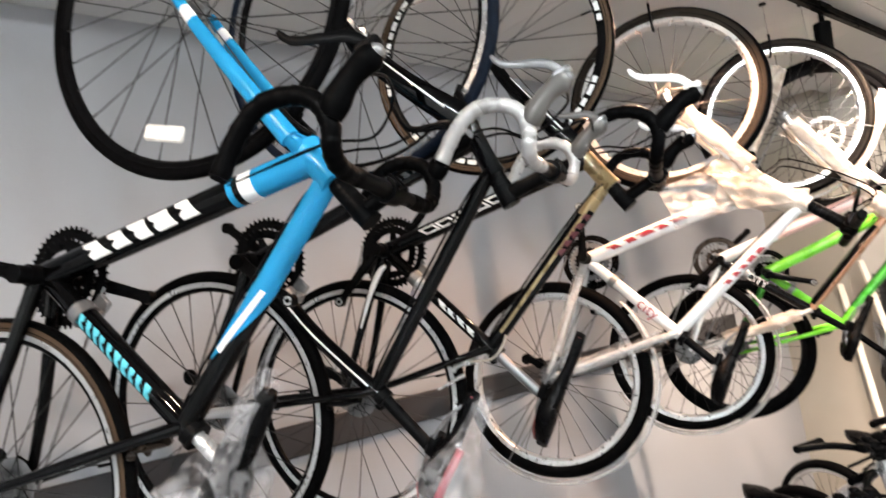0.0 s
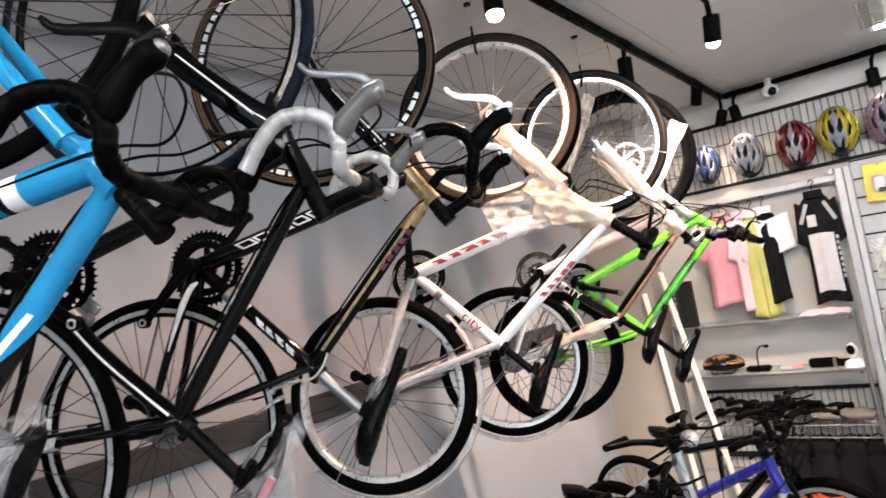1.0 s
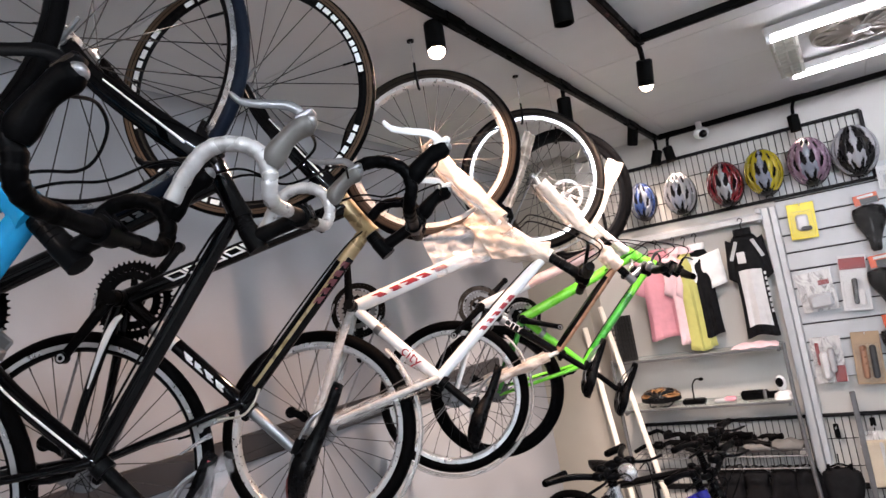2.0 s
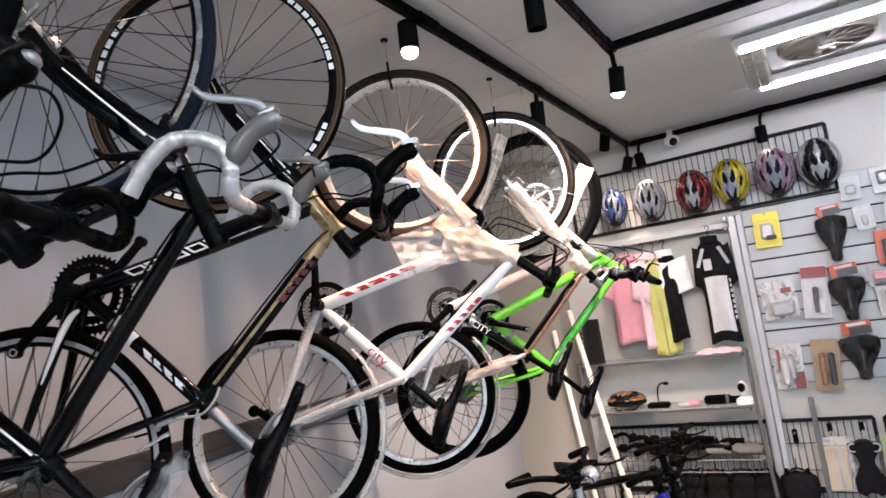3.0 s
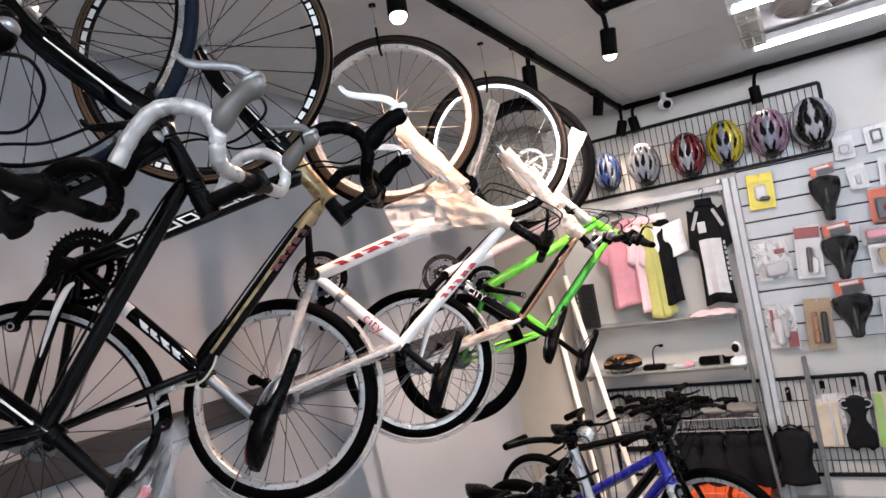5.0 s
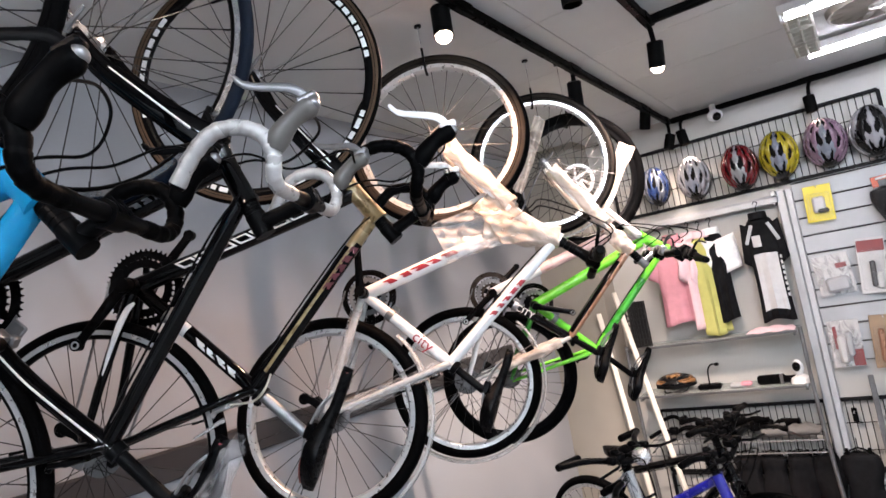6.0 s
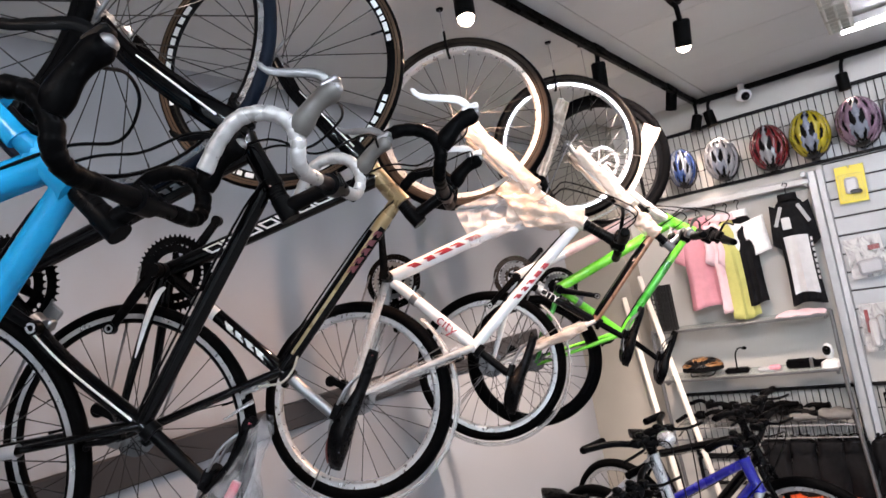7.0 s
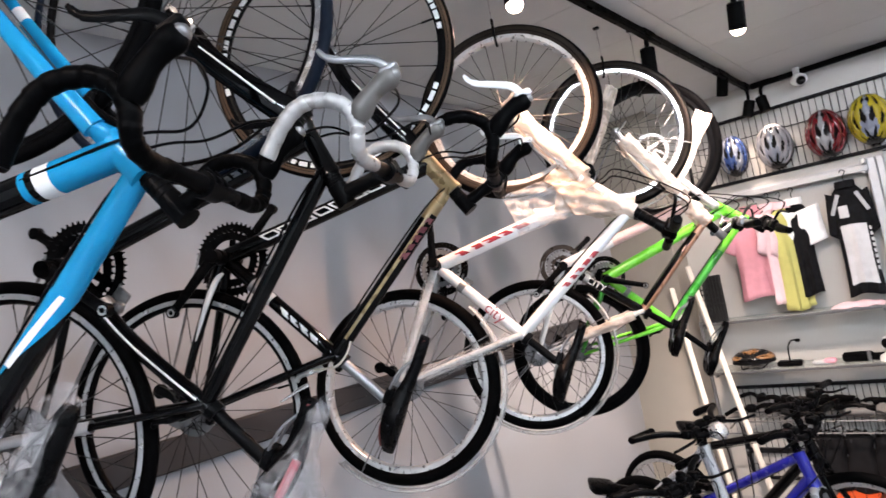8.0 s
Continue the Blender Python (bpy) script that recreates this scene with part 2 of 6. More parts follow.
def set_piece(name, lo, hi, material, label="", category="", bevel=0.0):
    c = [(a + b) / 2 for a, b in zip(lo, hi)]
    ob = part(name, Geo().box(c, [b - a for a, b in zip(lo, hi)], bevel=bevel), material)
    return tagged(ob, label, category, kind="structure")


# ---- the room ----
set_piece("wall_west", (WALL_X - 0.12, ROOM_Y, FLOOR), (WALL_X, BACK_Y + 0.12, CEIL), M_WALL, "smooth grey painted shop wall behind the hanging bicycles", "wall")
set_piece("wall_north", (WALL_X, BACK_Y, FLOOR), (ROOM_X, BACK_Y + 0.12, CEIL), M_BACK, "pale painted wall behind the display shelves", "wall")
set_piece("wall_east", (ROOM_X, ROOM_Y, FLOOR), (ROOM_X + 0.12, BACK_Y + 0.12, CEIL), M_WHITE, "plain white painted wall", "wall")
set_piece("wall_south", (WALL_X, ROOM_Y - 0.12, FLOOR), (ROOM_X, ROOM_Y, CEIL), M_WHITE, "plain white painted wall", "wall")
set_piece("floor", (WALL_X - 0.12, ROOM_Y - 0.12, FLOOR - 0.1), (ROOM_X + 0.12, BACK_Y + 0.12, FLOOR), M_FLOOR, "pale grey tiled shop floor", "floor")
g = Geo()
g.box(((WALL_X + ROOM_X) / 2, (ROOM_Y + BACK_Y) / 2, CEIL + 0.06), (ROOM_X - WALL_X + 0.24, BACK_Y - ROOM_Y + 0.24, 0.1))
x = WALL_X
while x < ROOM_X - 0.01:
    y = BACK_Y
    while y > ROOM_Y + 0.01:
        x1, y1 = min(x + 1.2, ROOM_X), max(y - 0.6, ROOM_Y)
        g.box(((x + x1) / 2, (y + y1) / 2, CEIL + 0.006), (x1 - x - 0.004, y - y1 - 0.004, 0.012))
        y -= 0.6
    x += 1.2
tagged(part("ceiling", g, M_CEIL), "grey ceiling of large boards with fine joints", "ceiling", kind="structure")
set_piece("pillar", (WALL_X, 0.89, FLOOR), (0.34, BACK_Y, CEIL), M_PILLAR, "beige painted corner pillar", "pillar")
set_piece("wall_rail", (WALL_X, -5.6, 1.235), (WALL_X + 0.03, 0.2, 1.34), M_BAND, "dark grey rail along the wall behind the wheels", "rail", bevel=0.006)


# ---- bicycles ----
def lerp(a, b, t):
    return Vector(a) * (1 - t) + Vector(b) * t


def wheel(name, bike, hub, R, tyre_r, tyre_m, rim_m, rim_d, spoke_m, spokes=28, decals=0, wall_m=None, disc=False, seed=1, inner_m=None):
    w = new(name)
    w.empty_display_size = 0.05
    w.parent = bike
    w.location = hub
    rr = R - tyre_r
    prof = [(tyre_r * math.cos(a) * 1.0, tyre_r * math.sin(a)) for a in [2 * math.pi * k / 10 for k in range(10)]]
    part("tyre", Geo().ring((0, 0, 0), rr, prof, 72), tyre_m, w)
    if wall_m:
        g = Geo()
        for s in (-1, 1):
            pr = [(tyre_r * 0.35, s * tyre_r * 0.985), (0.0, s * tyre_r * 1.06), (-tyre_r * 0.8, s * tyre_r * 0.72), (-tyre_r * 0.6, s * tyre_r * 0.6), (0, s * tyre_r * 0.9)]
            g.ring((0, 0, 0), rr, pr, 72)
        part("tyre_wall", g, wall_m, w, "tan tyre side wall")
    t = tyre_r * 0.72
    split = rim_d if inner_m is None else 0.0075
    pr = [(-tyre_r * 0.72, -t), (-tyre_r * 0.72, t), (-tyre_r - split, t * 0.94), (-tyre_r - split, -t * 0.94)]
    if inner_m is None:
        pr = [(-tyre_r * 0.72, -t), (-tyre_r * 0.72, t), (-tyre_r - rim_d * 0.55, t * 0.9), (-tyre_r - rim_d, t * 0.35), (-tyre_r - rim_d, -t * 0.35), (-tyre_r - rim_d * 0.55, -t * 0.9)]
    part("rim", Geo().ring((0, 0, 0), rr, pr, 72), rim_m, w)
    if inner_m is not None:
        pr = [(-tyre_r - split + 0.001, -t * 0.92), (-tyre_r - split + 0.001, t * 0.92), (-tyre_r - rim_d * 0.8, t * 0.75), (-tyre_r - rim_d, t * 0.3), (-tyre_r - rim_d, -t * 0.3), (-tyre_r - rim_d * 0.8, -t * 0.75)]
        part("rim_inner", Geo().ring((0, 0, 0), rr, pr, 72), inner_m, w, "dark inner rim wall")
    ri = rr - tyre_r - rim_d + 0.003
    g = Geo()
    for k in range(spokes):
        a = 2 * math.pi * k / spokes
        side = 1 if k % 2 else -1
        off = (0.42 if (k // 2) % 2 else -0.42)
        g.sweep([(0.018 * math.cos(a + off * 3), side * 0.028, 0.018 * math.sin(a + off * 3)), (ri * math.cos(a), side * 0.002, ri * math.sin(a))], 0.0013, 5)
        g.sweep([((ri - 0.014) * math.cos(a), side * 0.003, (ri - 0.014) * math.sin(a)), (ri * math.cos(a), side * 0.002, ri * math.sin(a))], 0.002, 5)
    part("spokes", g, spoke_m, w)
    g = Geo().sweep([(0, -0.05, 0), (0, -0.035, 0), (0, -0.03, 0), (0, -0.024, 0), (0, 0.024, 0), (0, 0.03, 0), (0, 0.035, 0), (0, 0.05, 0)], [0.008, 0.01, 0.022, 0.013, 0.013, 0.022, 0.01, 0.008], 14)
    g.cyl((0, 0.05, 0), (0, 0.062, 0), 0.009)
    g.sweep([(0, 0.062, 0), (0.02, 0.07, 0.012), (0.05, 0.07, 0.02)], [0.005, 0.005, 0.004], 8)
    part("hub", g, M_STEEL, w)
    g = Geo().sweep([(ri * math.cos(0.9), 0, ri * math.sin(0.9)), ((ri - 0.035) * math.cos(0.9), 0, (ri - 0.035) * math.sin(0.9))], 0.003, 7)
    part("valve", g, M_BLACK, w)
    if decals:
        rnd = random.Random(seed)
        for k in range(decals):
            g = Geo()
            a0 = 2 * math.pi * (k + 0.2) / decals
            a = a0
            for n in range(9):
                step = rnd.uniform(0.06, 0.13)
                for s in (-1, 1):
                    g.ring((0, 0, 0), rr - tyre_r - rim_d * 0.55, [(rim_d * 0.42, s * t * 1.0), (-rim_d * 0.18, s * t * 0.94), (-rim_d * 0.18, s * t * 0.7), (rim_d * 0.42, s * t * 0.7)], 3, start=a, end=a + step * 0.72)
                a += step
            part("rim_decal", g, M_WHITED, w, "white block lettering bars on the rim")
    if disc:
        g = Geo().ring((0, 0.04, 0), 0.076, [(-0.012, -0.001), (0.004, -0.001), (0.004, 0.001), (-0.012, 0.001)], 36)
        for k in range(6):
            a = k * math.pi / 3
            g.sweep([(0.02 * math.cos(a), 0.04, 0.02 * math.sin(a)), (0.068 * math.cos(a + 0.5), 0.04, 0.068 * math.sin(a + 0.5))], 0.005, 6)
        for k in range(18):
            a = k * math.pi / 9
            g.cyl((0.072 * math.cos(a), 0.037, 0.072 * math.sin(a)), (0.072 * math.cos(a), 0.043, 0.072 * math.sin(a)), 0.004, seg=6)
        g.cyl((0, 0.03, 0), (0, 0.045, 0), 0.024)
        part("brake_disc", g, M_ALLOY, w, "drilled steel brake disc")
    return w


def tube_patch(p0, p1, r, t0, t1, a0, a1, up):
    """A thin patch on a tube between the shares t0 and t1 of its length and the angles a0 to a1 from its left side."""
    p0, p1 = Vector(p0), Vector(p1)
    d = (p1 - p0).normalized()
    side = Vector((0, 1, 0))
    n = d.cross(side).normalized()
    g = Geo()

    def at(u, v):
        a = a0 + (a1 - a0) * v
        return lerp(p0, p1, t0 + (t1 - t0) * u) + (side * math.cos(a) + n * math.sin(a)) * (r + 0.0008)

    return g.sheet(at, 2, 5)


def lettering(p0, p1, r, t0, t1, n, h, seed, outline=False, lean=0.4):
    """Plain slanted blocks in a row on the left side of a tube, full or as outlines, in place of a name."""
    rnd = random.Random(seed)
    g = Geo()
    w = (t1 - t0) / n
    p0, p1 = Vector(p0), Vector(p1)
    d = (p1 - p0).normalized()
    side = Vector((0, 1, 0))
    nn = d.cross(side).normalized()
    for k in range(n):
        a, b = t0 + k * w, t0 + (k + rnd.uniform(0.78, 0.93)) * w
        lo, hi = -h * rnd.uniform(0.85, 1), h * rnd.uniform(0.85, 1)

        def at(u, v, a=a, b=b, lo=lo, hi=hi):
            q = lo + (hi - lo) * v
            return lerp(p0, p1, a + (b - a) * u + lean * w * v) + (side * math.cos(q) + nn * math.sin(q)) * (r + 0.0008)

        if outline:
            e, f = 0.16, 0.2
            for u0, u1, v0, v1 in ((0, 1, 0, f), (0, 1, 1 - f, 1), (0, e, f, 1 - f), (1 - e, 1, f, 1 - f)):
                g.sheet(lambda u, v, at=at, u0=u0, u1=u1, v0=v0, v1=v1: at(u0 + (u1 - u0) * u, v0 + (v1 - v0) * v), 2, 3)
        else:
            e0, e1, e2, e3 = rnd.uniform(0, 0.3), rnd.uniform(0, 0.3), rnd.uniform(0.8, 1.1), rnd.uniform(0.75, 1.1)
            notch = rnd.uniform(0.15, 0.4)

            def block(u, v, at=at, e0=e0, e1=e1, e2=e2, e3=e3, notch=notch):
                left = e0 + (e1 - e0) * v
                right = e2 + (e3 - e2) * v - notch * max(0.0, 1 - abs(v - 0.5) * 5)
                return at(left + (right - left) * u, v)

            g.sheet(block, 4, 10)
    return g


def tongue(p0, p1, r, t0, t1, first, last):
    """A painted tongue on a tube that runs from the angles first at t0 to the angles last at t1."""
    p0, p1 = Vector(p0), Vector(p1)
    side = Vector((0, 1, 0))
    n = (p1 - p0).normalized().cross(side).normalized()

    def at(u, v):
        lo, hi = first[0] + (last[0] - first[0]) * u, first[1] + (last[1] - first[1]) * u
        a = lo + (hi - lo) * v
        return lerp(p0, p1, t0 + (t1 - t0) * u) + (side * math.cos(a) + n * math.sin(a)) * r

    return Geo().sheet(at, 10, 8)


def text_on(word, bike, p0, p1, r, t, size, material):
    c = bpy.data.curves.new("lettering", "FONT")
    c.body, c.size, c.extrude, c.align_x, c.align_y = word, size, 0.0004, "CENTER", "CENTER"
    c.materials.append(material)
    ob = new("lettering", c)
    ob.parent = bike
    d = (Vector(p1) - Vector(p0)).normalized()
    n = Vector((0, 1, 0))
    up = n.cross(d).normalized()
    m = Matrix((d, up, n)).transposed().to_4x4()
    m.translation = lerp(p0, p1, t) + n * (r + 0.001)
    ob.matrix_basis = m
    return ob


def saddle(bike, at, tilt, material, base_m, L=0.27):
    """Saddle on its clamp; at is the clamp's place."""
    s = new("saddle")
    s.empty_display_size = 0.03
    s.parent = bike
    s.matrix_basis = pose(*at, 0, tilt, 0)
    g = Geo()
    n, m = 18, 12

    def f(u, v):
        x = -0.13 + L * u
        k = max(0.0, min(1.0, (u - 0.05) / 0.62))
        half = 0.060 * (1 - k * k * (3 - 2 * k)) + 0.014
        half *= (min(1.0, (u + 0.02) / 0.36)) ** 0.8
        half *= min(1.0, (1.0 - u) / 0.04 + 0.15) if u > 0.96 else 1
        a = math.pi * v
        z = 0.034 + 0.012 * max(0.0, 0.4 - u) * 2 - 0.05 * max(0.0, u - 0.72) ** 2 + math.sin(a) * (0.012 + half * 0.1) - 0.012
        if v in (0, 1):
            z -= 0.010 + 0.036 * (1 - k) * min(1.0, u / 0.34)
        return (x, half * math.cos(a) * 1.02, z)

    g.sheet(f, n, m)
    o = part("cover", g, material, s)
    thick(o, 0.006)
    g = Geo()

    def f2(u, v):
        p = f(0.03 + 0.94 * u, v)
        return (p[0], p[1] * 0.95, 0.010 + 0.014 * max(0.0, u - 0.3) - 0.022 * max(0.0, 1 - u / 0.5) * min(1.0, u / 0.2) + (0.004 if 0 < v < 1 else 0))

    g.sheet(f2, n, 6)
    thick(part("base", g, base_m, s), 0.004)
    for y in (-1, 1):
        part("rail", Geo().sweep(spline([(0.12, y * 0.006, 0.02), (0.06, y * 0.02, -0.01), (-0.04, y * 0.022, -0.012), (-0.1, y * 0.03, 0.02)], 4), 0.0035, 7), M_STEEL, s)
    part("clamp", Geo().box((0, 0, -0.012), (0.045, 0.05, 0.022), bevel=0.005), M_BLACK, s)
    return s


def drop_bar(bike, c, tilt, tape_m, hood_m, lever_m, bar_m=None, reach=1.0, tail=0.0):
    """Drop handlebar with hoods and levers; c is the clamp's place."""
    h = new("handlebar")
    h.empty_display_size = 0.03
    h.parent = bike
    h.matrix_basis = pose(*c, 0, tilt, 0) @ Matrix.Diagonal((reach, 1, reach, 1))
    g = Geo().sweep([(0, -0.10, 0), (0, -0.03, 0), (0, 0.03, 0), (0, 0.10, 0)], [0.0125, 0.0155, 0.0155, 0.0125], 12)
    part("bar_top", g, bar_m or M_BLACK, h)
    for s in (-1, 1):
        line = spline([(0, s * 0.09, 0), (0.002, s * 0.165, 0), (0.020, s * 0.198, -0.001), (0.054, s * 0.205, -0.006), (0.084, s * 0.207, -0.03), (0.092, s * 0.209, -0.072), (0.074, s * 0.212, -0.120), (0.028, s * 0.215, -0.148), (-0.035 - tail, s * 0.218, -0.164 - tail * 0.25)], 12)
        rad = [0.0140 + 0.0016 * ((i % 6) / 5) for i in range(len(line))]
        rad[-1] = 0.0152
        part("bar_tape", Geo().sweep(line, rad, 12), tape_m, h)
        g = Geo()
        y = s * 0.207
        line = spline([(0.064, y, -0.006), (0.088, y, -0.001), (0.118, y, 0.012), (0.146, y, 0.034), (0.160, y, 0.056)], 5)
        rad = [0.0168, 0.0188, 0.0204, 0.0216, 0.0224, 0.0226, 0.022, 0.021, 0.02, 0.0192, 0.0186, 0.0184, 0.0186, 0.0194, 0.0205, 0.0214, 0.0218, 0.0214, 0.0195, 0.0155, 0.007]
        part("hood", g.sweep(line, rad, 14, squash=(0.82, (0, 1, 0))), hood_m, h)
        g = Geo()
        g.box((0.165, y, 0.036), (0.016, 0.028, 0.040), pose(0, 0, 0, 0, 40, 0), bevel=0.005)
        g.sweep(spline([(0.166, y, 0.036), (0.178, y * 1.02, 0.006), (0.172, y * 1.05, -0.034), (0.166, y * 1.07, -0.066), (0.168, y * 1.08, -0.086), (0.178, y * 1.085, -0.102)], 5), [0.009] * 3 + [0.0092] * 5 + [0.0086] * 5 + [0.0075] * 6 + [0.0058] * 5 + [0.004] * 2, 10, squash=(0.4, (0, 1, 0)))
        part("brake_lever", g, lever_m, h)
        part("lever_cap", Geo().ball((0.160, y, 0.050), (0.013, 0.014, 0.010), 12, 8, pose(0, 0, 0, 0, 40, 0)), M_STEEL, h, "grey name cap on the lever body")
        part("bar_end", Geo().cyl((-0.035 - tail, s * 0.218, -0.164 - tail * 0.25), (-0.041 - tail, s * 0.218, -0.166 - tail * 0.25), 0.0152, 0.012), M_BLACK, h)
    return h


def flat_bar(bike, c, tilt, grip_m, bar_m=None, rise=0.0, sweep=0.03, half=0.30):
    h = new("handlebar")
    h.empty_display_size = 0.03
    h.parent = bike
    h.matrix_basis = pose(*c, 0, tilt, 0)
    line = spline([(-sweep, -half, rise), (-sweep * 0.6, -half * 0.6, rise * 0.9), (0, -half * 0.2, 0), (0, 0, 0), (0, half * 0.2, 0), (-sweep * 0.6, half * 0.6, rise * 0.9), (-sweep, half, rise)], 5)
    part("bar", Geo().sweep(line, 0.0125, 10), bar_m or M_BLACK, h)
    for s in (-1, 1):
        g = Geo()
        n = 12
        pts = [(-sweep, s * (half - 0.125 + 0.13 * k / n), rise) for k in range(n + 1)]
        g.sweep(pts, [0.0142 + (0.0014 if k % 2 else 0) for k in range(n)] + [0.013], 12)
        part("grip", g, grip_m, h)
        g = Geo()
        g.box((-0.012, s * (half - 0.16), rise - 0.012), (0.04, 0.035, 0.03), bevel=0.006)
        g.sweep(spline([(0.0, s * (half - 0.17), rise - 0.012), (0.04, s * (half - 0.13), rise - 0.02), (0.045, s * (half - 0.07), rise - 0.024), (0.04, s * (half - 0.0), rise - 0.03)], 4), 0.006, 8, squash=(0.6, (1, 0, 0)))
        part("brake_lever", g, M_STEEL if bar_m else M_BLACK, h)
        g = Geo()
        g.box((-0.02, s * (half - 0.21), rise - 0.014), (0.05, 0.045, 0.035), bevel=0.008)
        g.ball((-0.03, s * (half - 0.21), rise + 0.006), (0.02, 0.018, 0.012), 10, 6)
        part("shifter", g, M_BLACK, h)
    return h


def crankset(bike, bb, ring_r, ang, ring_m, arm_m, teeth=40, rings=2):
    c = new("crankset")
    c.empty_display_size = 0.03
    c.parent = bike
    c.location = bb
    for k in range(rings):
        R = ring_r * (1 - 0.24 * k)
        y = -0.045 + 0.008 * k
        band = 0.02 if rings == 2 else 0.011
        g = Geo()
        n = int(teeth * (1 - 0.24 * k))
        outer = []
        for i in range(n):
            a = 2 * math.pi * i / n
            d = math.pi / n
            outer += [(R, a - d * 0.55), (R + 0.007, a - d * 0.15), (R + 0.007, a + d * 0.15), (R, a + d * 0.55)]
        vs = [(r * math.cos(a), y + w, r * math.sin(a)) for w in (-0.0015, 0.0015) for r, a in outer] + [((R - band) * math.cos(a), y + w, (R - band) * math.sin(a)) for w in (-0.0015, 0.0015) for r, a in outer]
        m = len(outer)
        fs = []
        for i in range(m):
            j = (i + 1) % m
            fs += [(i, j, m + j, m + i), (2 * m + i, 3 * m + i, 3 * m + j, 2 * m + j), (i, 2 * m + i, 2 * m + j, j), (m + i, m + j, 3 * m + j, 3 * m + i)]
        g.add(vs, fs)
        part("chainring", g, ring_m, c)
    if rings == 3:
        part("chain_guard", Geo().ring((0, -0.056, 0), 0.088, [(-0.006, -0.0015), (0.012, -0.0015), (0.012, 0.0015), (-0.006, 0.0015)], 40), ring_m, c)
        for k in range(5):
            a = ang + k * 2 * math.pi / 5
            part("bolt", Geo().cyl((0.058 * math.cos(a), -0.058, 0.058 * math.sin(a)), (0.058 * math.cos(a), -0.04, 0.058 * math.sin(a)), 0.006, seg=8), M_ALLOY, c)
        part("inner_ring", Geo().ring((0, -0.036, 0), 0.062, [(-0.012, -0.0012), (0.006, -0.0012), (0.006, 0.0012), (-0.012, 0.0012)], 36), M_STEEL, c, "dull steel inner chainring")
    g = Geo()
    for k in range(5):
        a = ang + k * 2 * math.pi / 5
        g.sweep([(0, -0.05, 0), ((ring_r * 0.55) * math.cos(a), -0.048, (ring_r * 0.55) * math.sin(a)), ((ring_r - 0.014) * math.cos(a), -0.044, (ring_r - 0.014) * math.sin(a))], [0.014, 0.009, 0.008], 8, squash=(0.5, (0, 1, 0)))
    part("spider", g, arm_m, c)
    for s, a in ((1, ang), (-1, ang + math.pi)):
        e = (0.172 * math.cos(a), s * 0.082, 0.172 * math.sin(a))
        g = Geo()
        g.sweep([(0, s * 0.058, 0), (0.03 * math.cos(a), s * 0.066, 0.03 * math.sin(a)), (0.15 * math.cos(a), s * 0.08, 0.15 * math.sin(a)), e], [0.018, 0.015, 0.012, 0.013], 10, squash=(0.6, (0, 1, 0)))
        g.cyl((0, s * 0.04, 0), (0, s * 0.074, 0), 0.018)
        g.cyl((e[0], s * 0.074, e[2]), (e[0], s * 0.092, e[2]), 0.014)
        part("crank_arm", g, arm_m, c)
        g = Geo().ring((e[0], s * 0.0925, e[2]), 0.008, [(-0.002, -0.001), (0.002, -0.001), (0.002, 0.001), (-0.002, 0.001)], 14)
        part("pedal_thread", g, M_ALLOY, c, "bare pedal thread ring")
    part("bottom_bracket", Geo().cyl((0, -0.045, 0), (0, 0.045, 0), 0.021), M_BLACK, c)
    return c


